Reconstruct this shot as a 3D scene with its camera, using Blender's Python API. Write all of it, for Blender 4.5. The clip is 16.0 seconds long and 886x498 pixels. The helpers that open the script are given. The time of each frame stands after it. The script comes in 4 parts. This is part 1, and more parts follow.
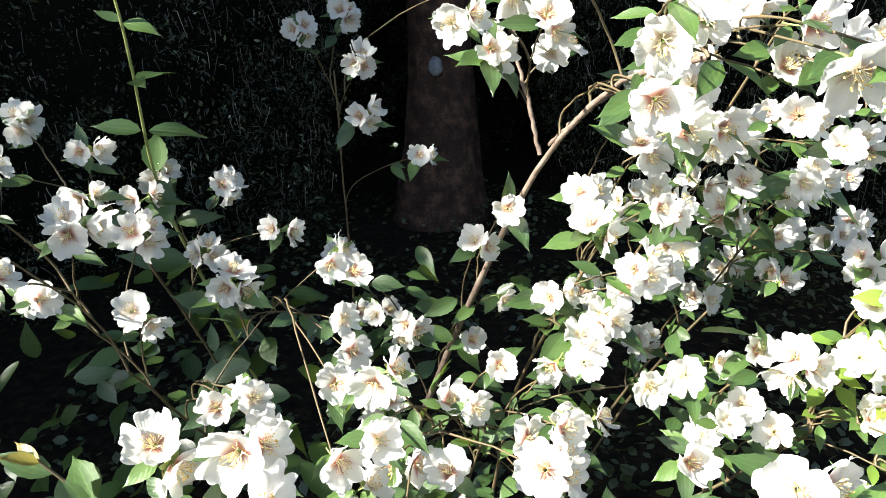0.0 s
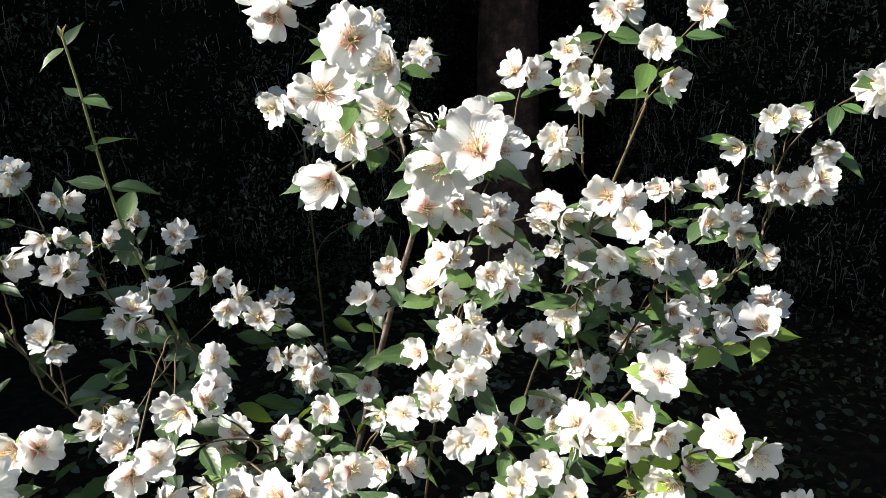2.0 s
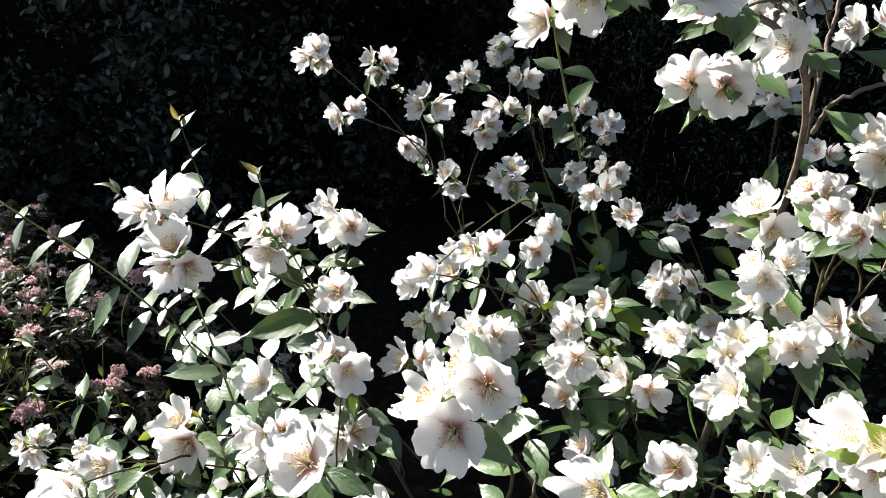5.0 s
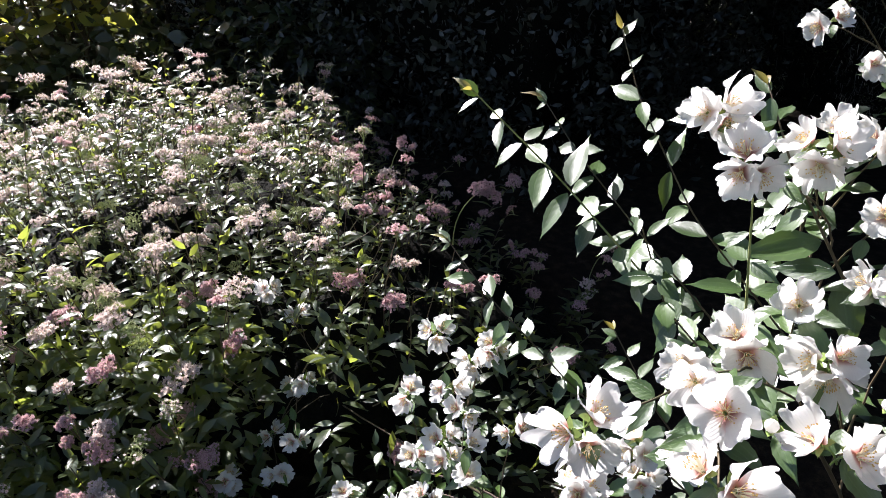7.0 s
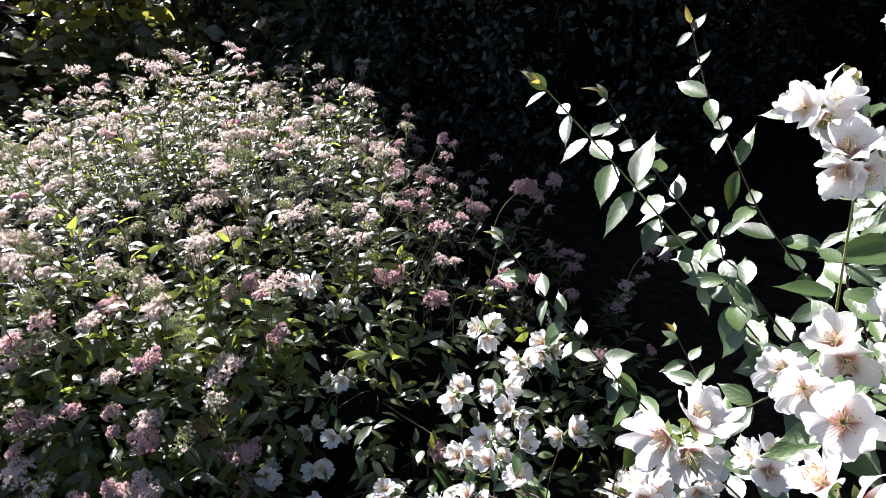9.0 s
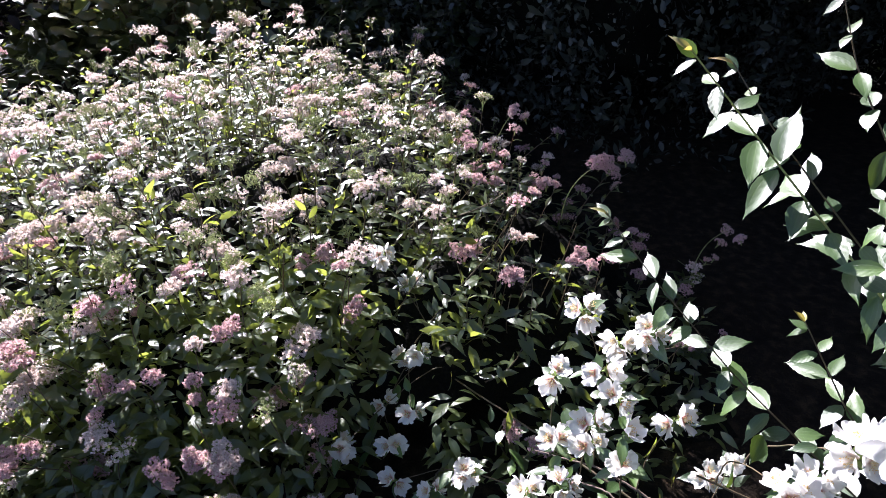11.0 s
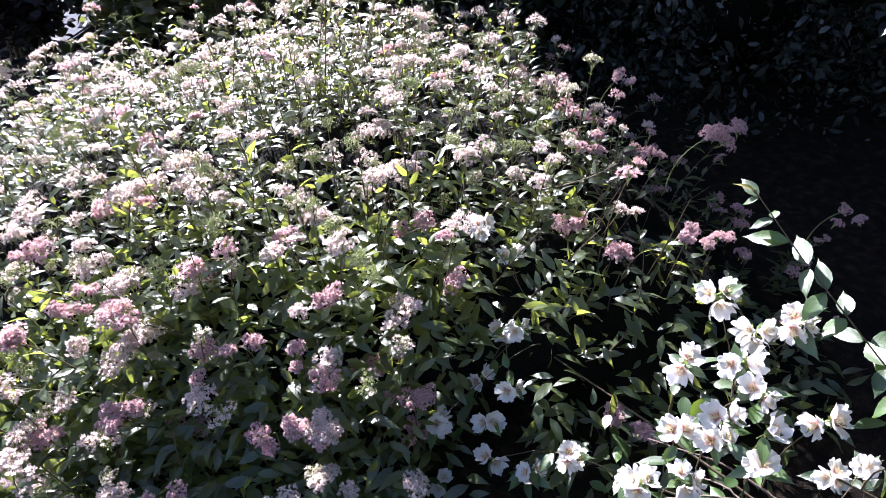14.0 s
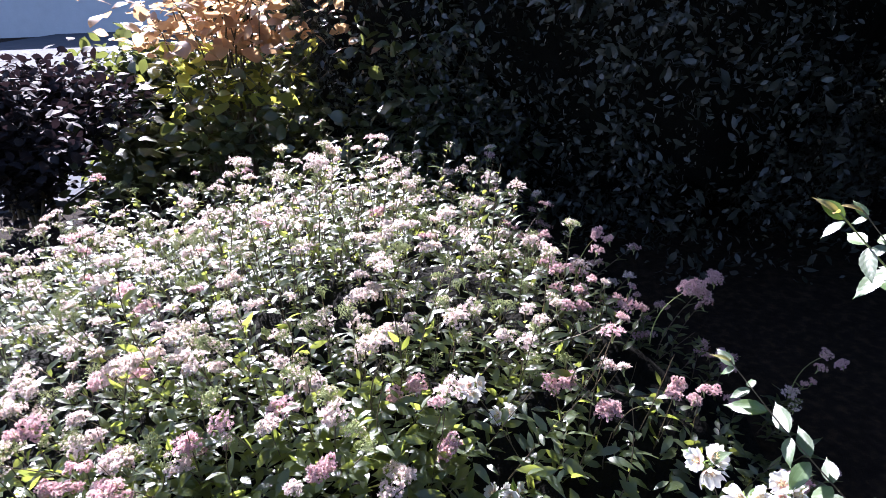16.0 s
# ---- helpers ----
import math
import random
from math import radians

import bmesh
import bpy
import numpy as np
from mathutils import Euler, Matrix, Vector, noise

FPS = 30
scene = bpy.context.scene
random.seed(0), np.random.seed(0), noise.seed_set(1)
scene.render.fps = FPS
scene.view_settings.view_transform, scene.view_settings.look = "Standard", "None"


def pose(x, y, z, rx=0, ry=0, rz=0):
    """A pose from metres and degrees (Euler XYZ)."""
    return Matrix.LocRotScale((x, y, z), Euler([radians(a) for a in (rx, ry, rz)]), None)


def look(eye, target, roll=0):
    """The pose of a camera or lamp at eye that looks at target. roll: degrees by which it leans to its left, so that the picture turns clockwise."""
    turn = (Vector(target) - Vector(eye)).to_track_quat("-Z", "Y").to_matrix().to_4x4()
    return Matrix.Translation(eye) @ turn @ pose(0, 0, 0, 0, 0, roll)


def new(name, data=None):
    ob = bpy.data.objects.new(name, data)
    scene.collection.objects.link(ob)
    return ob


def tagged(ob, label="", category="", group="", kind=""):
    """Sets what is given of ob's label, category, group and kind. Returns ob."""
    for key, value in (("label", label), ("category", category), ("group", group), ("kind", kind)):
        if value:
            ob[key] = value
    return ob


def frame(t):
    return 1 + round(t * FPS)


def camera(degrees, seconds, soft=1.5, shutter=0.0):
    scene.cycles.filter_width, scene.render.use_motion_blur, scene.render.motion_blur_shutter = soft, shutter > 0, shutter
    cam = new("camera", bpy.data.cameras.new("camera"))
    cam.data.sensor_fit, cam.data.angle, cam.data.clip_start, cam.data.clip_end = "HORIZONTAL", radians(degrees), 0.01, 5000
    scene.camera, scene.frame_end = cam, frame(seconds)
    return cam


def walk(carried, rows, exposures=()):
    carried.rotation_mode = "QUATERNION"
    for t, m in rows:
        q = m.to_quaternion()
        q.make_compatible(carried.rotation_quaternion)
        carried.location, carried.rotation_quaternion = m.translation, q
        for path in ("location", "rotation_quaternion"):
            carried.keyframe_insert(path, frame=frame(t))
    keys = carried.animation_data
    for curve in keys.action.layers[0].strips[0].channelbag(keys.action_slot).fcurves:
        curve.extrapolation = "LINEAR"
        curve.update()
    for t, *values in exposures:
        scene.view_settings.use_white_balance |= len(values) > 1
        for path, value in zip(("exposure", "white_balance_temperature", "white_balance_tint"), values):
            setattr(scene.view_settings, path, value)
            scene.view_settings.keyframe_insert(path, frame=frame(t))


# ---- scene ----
cam = camera(65.6, 16.0, 0.6)
PATH = [
    (0, (0.0, 0.0, 1.55), (0.0, 1.865, 0.829), -0.9),
    (0.5, (0.054, -0.079, 1.549), (0.141, 1.788, 0.839), -1.7),
    (1, (0.089, -0.138, 1.549), (0.181, 1.729, 0.839), -1.9),
    (1.5, (0.178, -0.098, 1.566), (0.152, 1.795, 0.921), -2.4),
    (2, (0.319, -0.057, 1.575), (0.012, 1.839, 1.018), -0.6),
    (2.5, (0.386, -0.047, 1.578), (-0.133, 1.804, 1.025), -0.6),
    (3, (0.377, 0.028, 1.575), (-0.206, 1.873, 1.071), 0.2),
    (3.5, (0.391, 0.118, 1.569), (-0.355, 1.907, 1.075), 0.3),
    (4, (0.478, 0.17, 1.552), (-0.653, 1.727, 1.008), 3.7),
    (4.5, (0.55, 0.144, 1.545), (-0.831, 1.469, 0.963), 3.0),
    (5, (0.56, 0.106, 1.5), (-1.003, 1.122, 0.775), 1.9),
    (5.2, (0.543, 0.087, 1.483), (-1.066, 0.968, 0.688), 1.4),
    (7.3, (0.412, -0.193, 1.458), (-1.329, 0.193, 0.552), -0.9),
    (7.5, (0.404, -0.193, 1.444), (-1.338, 0.214, 0.549), -0.5),
    (8, (0.407, -0.202, 1.457), (-1.34, 0.17, 0.558), -0.6),
    (8.2, (0.411, -0.207, 1.458), (-1.35, 0.133, 0.572), -1.0),
    (10.5, (0.35, -0.321, 1.438), (-1.372, -0.012, 0.469), 0.1),
    (11, (0.331, -0.362, 1.433), (-1.395, -0.109, 0.454), 0.0),
    (11.5, (0.314, -0.404, 1.429), (-1.416, -0.211, 0.444), -0.5),
    (12, (0.296, -0.438, 1.421), (-1.428, -0.277, 0.419), -0.4),
    (12.5, (0.285, -0.463, 1.422), (-1.428, -0.319, 0.4), -0.0),
    (13, (0.276, -0.479, 1.413), (-1.425, -0.38, 0.365), 0.1),
    (13.5, (0.26, -0.482, 1.412), (-1.442, -0.389, 0.365), -0.2),
    (14, (0.249, -0.465, 1.407), (-1.442, -0.382, 0.343), -0.8),
    (14.5, (0.255, -0.469, 1.42), (-1.46, -0.391, 0.393), -1.0),
    (15, (0.262, -0.462, 1.445), (-1.504, -0.42, 0.507), -2.3),
    (15.5, (0.265, -0.464, 1.476), (-1.556, -0.369, 0.656), -2.0),
    (16, (0.268, -0.463, 1.504), (-1.593, -0.334, 0.782), -2.0),
]
walk(cam, [(t, look(eye, target, roll)) for t, eye, target, roll in PATH],
     exposures=[(0, 2.45, 6500, 7), (0.4, 2.15, 6500, 7), (0.9, 1.86, 6500, 7), (1.5, 1.72, 6450, 9), (3.0, 1.8, 6400, 11), (5.2, 1.8, 6250, 14),
                (7.3, 1.78, 6050, 19), (8.5, 1.82, 6000, 21), (12, 2.27, 5770, 25), (16, 2.52, 5620, 28)])

# ---- light ----
SUN_YAW, SUN_UP = 111.0, 37.0
TO_SUN = Vector((-math.sin(radians(SUN_YAW)) * math.cos(radians(SUN_UP)),
                 math.cos(radians(SUN_YAW)) * math.cos(radians(SUN_UP)), math.sin(radians(SUN_UP))))
world = bpy.data.worlds.new("sky")
scene.world = world
world.use_nodes = True
wn = world.node_tree
sky = wn.nodes.new("ShaderNodeTexSky")
sky.sky_type, sky.sun_disc = "NISHITA", False
sky.sun_elevation, sky.sun_rotation = radians(SUN_UP), math.atan2(TO_SUN.x, TO_SUN.y)
wn.nodes["Background"].inputs["Strength"].default_value = 0.05
wn.links.new(sky.outputs["Color"], wn.nodes["Background"].inputs["Color"])
sun = new("sun", bpy.data.lights.new("sun", "SUN"))
sun.data.energy, sun.data.angle, sun.data.color = 5.0, radians(0.53), (1.0, 0.95, 0.87)
sun.matrix_world = look(TO_SUN * 20, (0, 0, 0))


# ---- materials ----
def material(name):
    m = bpy.data.materials.new(name)
    m.use_nodes = True
    nt = m.node_tree
    return m, nt, nt.nodes["Principled BSDF"], nt.nodes["Material Output"]


def ramp(nt, fac, stops):
    r = nt.nodes.new("ShaderNodeValToRGB")
    els = r.color_ramp.elements
    while len(els) < len(stops):
        els.new(0.5)
    for e, (p, c) in zip(els, stops):
        e.position, e.color = p, (*c, 1)
    nt.links.new(fac, r.inputs["Fac"])
    return r.outputs["Color"]


def calc(nt, op, a, b=None, c=None):
    n = nt.nodes.new("ShaderNodeMath")
    n.operation = op
    for i, v in enumerate((a, b, c)):
        if v is None:
            continue
        if isinstance(v, (int, float)):
            n.inputs[i].default_value = v
        else:
            nt.links.new(v, n.inputs[i])
    return n.outputs[0]


def blend(nt, fac, a, b, mode="MIX"):
    n = nt.nodes.new("ShaderNodeMix")
    n.data_type, n.blend_type = "RGBA", mode
    for i, v in ((0, fac), (6, a), (7, b)):
        if isinstance(v, (int, float)):
            n.inputs[i].default_value = v
        elif isinstance(v, tuple):
            n.inputs[i].default_value = (*v, 1)
        else:
            nt.links.new(v, n.inputs[i])
    return n.outputs[2]


def grain(nt, scale, detail=4.0, rough=0.6):
    n = nt.nodes.new("ShaderNodeTexNoise")
    n.inputs["Scale"].default_value, n.inputs["Detail"].default_value, n.inputs["Roughness"].default_value = scale, detail, rough
    t = nt.nodes.new("ShaderNodeTexCoord")
    nt.links.new(t.outputs["Object"], n.inputs["Vector"])
    return n.outputs["Fac"]


def bump(nt, bsdf, height, strength, distance):
    b = nt.nodes.new("ShaderNodeBump")
    b.inputs["Strength"].default_value, b.inputs["Distance"].default_value = strength, distance
    nt.links.new(height, b.inputs["Height"])
    nt.links.new(b.outputs[0], bsdf.inputs["Normal"])
    return b.outputs[0]


def see_through(nt, bsdf, out, colour, amount):
    t = nt.nodes.new("ShaderNodeBsdfTranslucent")
    if isinstance(colour, tuple):
        t.inputs["Color"].default_value = (*colour, 1)
    else:
        nt.links.new(colour, t.inputs["Color"])
    mix = nt.nodes.new("ShaderNodeMixShader")
    mix.inputs[0].default_value = amount
    nt.links.new(bsdf.outputs[0], mix.inputs[1])
    nt.links.new(t.outputs[0], mix.inputs[2])
    nt.links.new(mix.outputs[0], out.inputs["Surface"])


def blade_coords(nt):
    """Across the blade (-1 to 1), along it (0 to 1) and a chance number, kept on each blade's points; and the object's own chance number."""
    a = nt.nodes.new("ShaderNodeAttribute")
    a.attribute_name = "blade"
    s = nt.nodes.new("ShaderNodeSeparateXYZ")
    nt.links.new(a.outputs["Vector"], s.inputs[0])
    info = nt.nodes.new("ShaderNodeObjectInfo")
    chance = calc(nt, "FRACT", calc(nt, "ADD", s.outputs[2], info.outputs["Random"]))
    return s.outputs[0], s.outputs[1], chance


def leaf_material(name, dark, light, thin, rough=0.45, veins=6.0, amount=0.3, gloss=0.75, relief=0.4, down=0.0, arched=False, rare=False):
    m, nt, bsdf, out = material(name)
    across, along, chance = blade_coords(nt)
    side = calc(nt, "ABSOLUTE", across)
    rib = calc(nt, "LESS_THAN", side, 0.05)
    comb = calc(nt, "FRACT", calc(nt, "SUBTRACT", calc(nt, "MULTIPLY", along, veins), calc(nt, "MULTIPLY", side, 1.6)))
    vein = calc(nt, "MAXIMUM", rib, calc(nt, "MULTIPLY", calc(nt, "LESS_THAN", comb, 0.09), 0.2 if arched else 0.45))
    if arched:   # two long veins run from the base to the tip on either side of the rib
        arch = calc(nt, "LESS_THAN", calc(nt, "ABSOLUTE", calc(nt, "SUBTRACT", side, 0.48)), 0.055)
        vein = calc(nt, "MAXIMUM", vein, calc(nt, "MULTIPLY", arch, 0.8))
    # rare: nearly all pieces stay dark, a few pale ones are painted sun flecks
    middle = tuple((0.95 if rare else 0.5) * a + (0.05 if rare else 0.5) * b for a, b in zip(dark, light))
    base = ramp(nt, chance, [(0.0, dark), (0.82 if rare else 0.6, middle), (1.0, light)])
    mottled = blend(nt, calc(nt, "MULTIPLY", grain(nt, 90.0), 0.34), base, tuple(0.6 * v for v in dark))
    colour = blend(nt, calc(nt, "MULTIPLY", vein, 0.16), mottled, tuple(min(1, 1.9 * v) for v in light))
    nt.links.new(colour, bsdf.inputs["Base Color"])
    bsdf.inputs["Roughness"].default_value = rough
    bsdf.inputs["Specular IOR Level"].default_value = gloss
    swell = calc(nt, "ADD", calc(nt, "PINGPONG", comb, 0.5), calc(nt, "MULTIPLY", rib, -0.6))
    if arched:
        swell = calc(nt, "ADD", calc(nt, "MULTIPLY", swell, 0.22), calc(nt, "ADD", calc(nt, "MULTIPLY", arch, -0.7), calc(nt, "MULTIPLY", grain(nt, 170.0, 2.0), 0.22)))
    bump(nt, bsdf, swell, relief, 0.0009)
    bsdf.inputs["Sheen Weight"].default_value, bsdf.inputs["Sheen Roughness"].default_value = down, 0.4
    see_through(nt, bsdf, out, blend(nt, calc(nt, "MULTIPLY", vein, 0.22), thin, tuple(0.5 * v for v in thin)), amount)
    return m


def petal_material():
    m, nt, bsdf, out = material("white_petal")
    across, along, chance = blade_coords(nt)
    heart = ramp(nt, along, [(0.0, (0.48, 0.28, 0.12)), (0.1, (0.5, 0.23, 0.2)), (0.19, (0.68, 0.48, 0.44)), (0.3, (0.85, 0.79, 0.77)), (0.42, (0.9, 0.885, 0.85))])
    plain = ramp(nt, along, [(0.0, (0.6, 0.45, 0.25)), (0.12, (0.7, 0.54, 0.48)), (0.3, (0.87, 0.84, 0.81)), (0.42, (0.9, 0.885, 0.85))])
    colour = blend(nt, calc(nt, "GREATER_THAN", chance, 0.62), heart, plain)
    stripe = calc(nt, "FRACT", calc(nt, "MULTIPLY", across, 6.0))
    edge = calc(nt, "MULTIPLY", calc(nt, "LESS_THAN", stripe, 0.14), calc(nt, "MULTIPLY", grain(nt, 120.0, 2.0), 0.16))
    colour = blend(nt, edge, colour, (0.6, 0.52, 0.5))
    nt.links.new(colour, bsdf.inputs["Base Color"])
    bsdf.inputs["Roughness"].default_value = 0.62
    bsdf.inputs["Specular IOR Level"].default_value = 0.25
    bump(nt, bsdf, calc(nt, "ADD", calc(nt, "PINGPONG", stripe, 0.5), grain(nt, 160.0)), 0.4, 0.0009)
    see_through(nt, bsdf, out, colour, 0.55)
    return m


def floret_material(name, stops):
    """Small petals, deeper coloured towards the eye of the floret."""
    m, nt, bsdf, out = material(name)
    across, along, chance = blade_coords(nt)
    colour = ramp(nt, along, stops)
    colour = blend(nt, calc(nt, "MULTIPLY", grain(nt, 70.0, 3.0), 0.5), colour, stops[-1][1])
    nt.links.new(colour, bsdf.inputs["Base Color"])
    bsdf.inputs["Roughness"].default_value = 0.7
    bsdf.inputs["Specular IOR Level"].default_value = 0.2
    see_through(nt, bsdf, out, colour, 0.45)
    return m


def plain_material(name, colours, scale, rough, depth=0.0, spec=0.5, detail=5.0, thin=0.0):
    m, nt, bsdf, out = material(name)
    g = grain(nt, scale, detail)
    fine = grain(nt, scale * 9, 3.0)
    mixed = calc(nt, "ADD", calc(nt, "MULTIPLY", g, 0.7), calc(nt, "MULTIPLY", fine, 0.3))
    n = len(colours)
    colour = ramp(nt, mixed, [(0.3 + 0.4 * i / max(1, n - 1), c) for i, c in enumerate(colours)])
    nt.links.new(colour, bsdf.inputs["Base Color"])
    bsdf.inputs["Roughness"].default_value = rough
    bsdf.inputs["Specular IOR Level"].default_value = spec
    if depth:
        bump(nt, bsdf, mixed, 0.8, depth)
    if thin:
        see_through(nt, bsdf, out, colour, thin)
    return m


PETAL = petal_material()
LEAF = leaf_material("mock_orange_leaf", (0.02, 0.048, 0.013), (0.08, 0.145, 0.03), (0.26, 0.4, 0.035), rough=0.42, gloss=0.8, amount=0.17, relief=1.0, down=0.02, arched=True)
FRESH = leaf_material("young_leaf", (0.12, 0.21, 0.03), (0.2, 0.29, 0.05), (0.42, 0.54, 0.05), amount=0.4, gloss=0.9, arched=True)
BRONZE = leaf_material("bronze_tip_leaf", (0.2, 0.13, 0.04), (0.26, 0.27, 0.07), (0.44, 0.38, 0.07), amount=0.35)
SPIRAEA_LEAF = leaf_material("spiraea_leaf", (0.02, 0.036, 0.018), (0.085, 0.115, 0.045), (0.48, 0.57, 0.08), rough=0.34, amount=0.34, gloss=0.75, relief=0.6, down=0.05)
# near-black for deep shade; the rare pale leaves stand for sun flecks
TREE_LEAF = leaf_material("dark_sun_flecked_leaf", (0.012, 0.02, 0.01), (0.17, 0.2, 0.08), (0.14, 0.2, 0.03), rough=0.45, amount=0.15, gloss=0.6, rare=True)
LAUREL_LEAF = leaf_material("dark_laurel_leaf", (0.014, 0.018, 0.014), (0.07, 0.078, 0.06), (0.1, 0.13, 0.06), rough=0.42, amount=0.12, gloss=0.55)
COPPER_LEAF = leaf_material("copper_leaf", (0.22, 0.11, 0.07), (0.42, 0.29, 0.16), (0.68, 0.44, 0.22), rough=0.4, amount=0.45)
YELLOW_LEAF = leaf_material("yellow_green_leaf", (0.12, 0.15, 0.03), (0.24, 0.25, 0.05), (0.66, 0.66, 0.1), rough=0.4, amount=0.5)
BUSH_LEAF = leaf_material("rounded_green_leaf", (0.03, 0.045, 0.022), (0.07, 0.09, 0.035), (0.24, 0.28, 0.06), rough=0.38, amount=0.25)
PURPLE_LEAF = leaf_material("dark_purple_leaf", (0.012, 0.012, 0.014), (0.03, 0.026, 0.03), (0.05, 0.03, 0.035), rough=0.75, amount=0.1, gloss=0.25)
FLORET = floret_material("pink_floret", [(0.0, (0.34, 0.11, 0.13)), (0.35, (0.55, 0.3, 0.335)), (1.0, (0.78, 0.58, 0.555))])
FADED = floret_material("faded_floret", [(0.0, (0.4, 0.23, 0.17)), (0.3, (0.66, 0.5, 0.43)), (1.0, (0.84, 0.74, 0.68))])
FLORET_BUD = plain_material("green_floret_bud", [(0.26, 0.32, 0.1), (0.42, 0.44, 0.2)], 80.0, 0.7)
FILAMENT = plain_material("pale_filament", [(0.78, 0.7, 0.45), (0.84, 0.8, 0.62)], 60.0, 0.6)
ANTHER = plain_material("yellow_anther", [(0.6, 0.36, 0.08), (0.78, 0.58, 0.22)], 60.0, 0.7)
CALYX = plain_material("green_calyx", [(0.12, 0.2, 0.04), (0.24, 0.32, 0.08)], 70.0, 0.6)
STALK = plain_material("yellow_green_stalk", [(0.18, 0.22, 0.06), (0.36, 0.38, 0.14)], 40.0, 0.5, 0.0005)
TWIG = plain_material("green_brown_twig", [(0.05, 0.052, 0.02), (0.12, 0.075, 0.04)], 40.0, 0.6, 0.001)
BARK = plain_material("brown_shrub_bark", [(0.05, 0.034, 0.026), (0.14, 0.1, 0.075), (0.24, 0.19, 0.15)], 55.0, 0.8, 0.002)
TRUNK = plain_material("rough_tree_bark", [(0.012, 0.008, 0.007), (0.06, 0.034, 0.025), (0.2, 0.11, 0.075)], 11.0, 0.95, 0.06, 0.2)
SCAR = plain_material("pale_scar_wood", [(0.1, 0.1, 0.11), (0.3, 0.3, 0.32)], 30.0, 0.8, 0.01)
# near-black colour that stands in for deep shade behind the leaves
SHADE_CORE = plain_material("inner_shade", [(0.002, 0.002, 0.0015), (0.009, 0.009, 0.006)], 9.0, 0.95, 0.05, 0.1)
# mostly dark; the rare pale tone puts sun flecks into the colour
DEADWOOD = leaf_material("sun_flecked_dead_twig", (0.008, 0.007, 0.005), (0.62, 0.58, 0.46), (0.1, 0.1, 0.08), rough=0.6, amount=0.05, gloss=0.2, rare=True)
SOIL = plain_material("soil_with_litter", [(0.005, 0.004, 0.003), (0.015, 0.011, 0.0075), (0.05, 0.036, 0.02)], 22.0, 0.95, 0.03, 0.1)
PAVING = plain_material("pale_concrete", [(0.045, 0.052, 0.062), (0.075, 0.083, 0.096)], 3.0, 0.95, 0.004, 0.15)
RENDER = plain_material("pale_wall_render", [(0.42, 0.45, 0.48), (0.5, 0.53, 0.56)], 1.5, 0.9, 0.003)

# ---- helpers for meshes ----
rng = np.random.default_rng(11)


def unit(v):
    v = np.asarray(v, float)
    return v / max(np.linalg.norm(v), 1e-9)


def basis(along, normal):
    """Columns: across, along, normal."""
    y = unit(along)
    z = np.asarray(normal, float) - np.dot(normal, y) * y
    if np.linalg.norm(z) < 1e-4:
        z = np.cross(y, (0.3, 0.8, 0.5))
    z = unit(z)
    return np.stack([np.cross(y, z), y, z], 1)


def placed(at, turn, size=1.0):
    m = Matrix.Identity(4)
    for r in range(3):
        for c in range(3):
            m[r][c] = turn[r][c] * size
        m[r][3] = at[r]
    return m


class Bag:
    """Points and four-cornered faces of many small blades, to become one mesh."""

    def __init__(self):
        self.v, self.f, self.b, self.m, self.n = [], [], [], [], 0

    def add(self, shape, at=(0, 0, 0), turn=None, size=1.0, slot=0, chance=None):
        v, f, b = shape
        v = v * size
        if turn is not None:
            v = v @ turn.T
        b = b.copy()
        if chance != "own":
            b[:, 2] = rng.random() if chance is None else chance
        self.v.append(v + np.asarray(at))
        self.f.append(f + self.n)
        self.b.append(b)
        self.m.append(np.full(len(f), slot))
        self.n += len(v)
        return self

    def join(self, other, at, turn, size=1.0):
        v, f, b = other.shape()
        self.v.append(v * size @ turn.T + np.asarray(at))
        self.f.append(f + self.n)
        self.b.append(b)
        self.m.append(np.concatenate(other.m))
        self.n += len(v)

    def shape(self):
        return np.concatenate(self.v), np.concatenate(self.f), np.concatenate(self.b)

    def mesh(self, name, *mats, smooth=True):
        v, f, b = self.shape()
        me = bpy.data.meshes.new(name)
        me.vertices.add(len(v))
        me.vertices.foreach_set("co", v.astype(np.float32).ravel())
        me.loops.add(4 * len(f))
        me.loops.foreach_set("vertex_index", f.astype(np.int32).ravel())
        me.polygons.add(len(f))
        me.polygons.foreach_set("loop_start", np.arange(0, 4 * len(f), 4, dtype=np.int32))
        me.polygons.foreach_set("use_smooth", np.full(len(f), smooth))
        for mat in mats:
            me.materials.append(mat)
        me.polygons.foreach_set("material_index", np.concatenate(self.m).astype(np.int32))
        at = me.attributes.new("blade", "FLOAT_VECTOR", "POINT")
        at.data.foreach_set("vector", b.astype(np.float32).ravel())
        me.update(calc_edges=True)
        return me


def grid_faces(nu, nv):
    i = np.arange((nu - 1) * (nv - 1))
    r, c = i // (nv - 1), i % (nv - 1)
    a = r * nv + c
    return np.stack([a, a + 1, a + nv + 1, a + nv], 1)


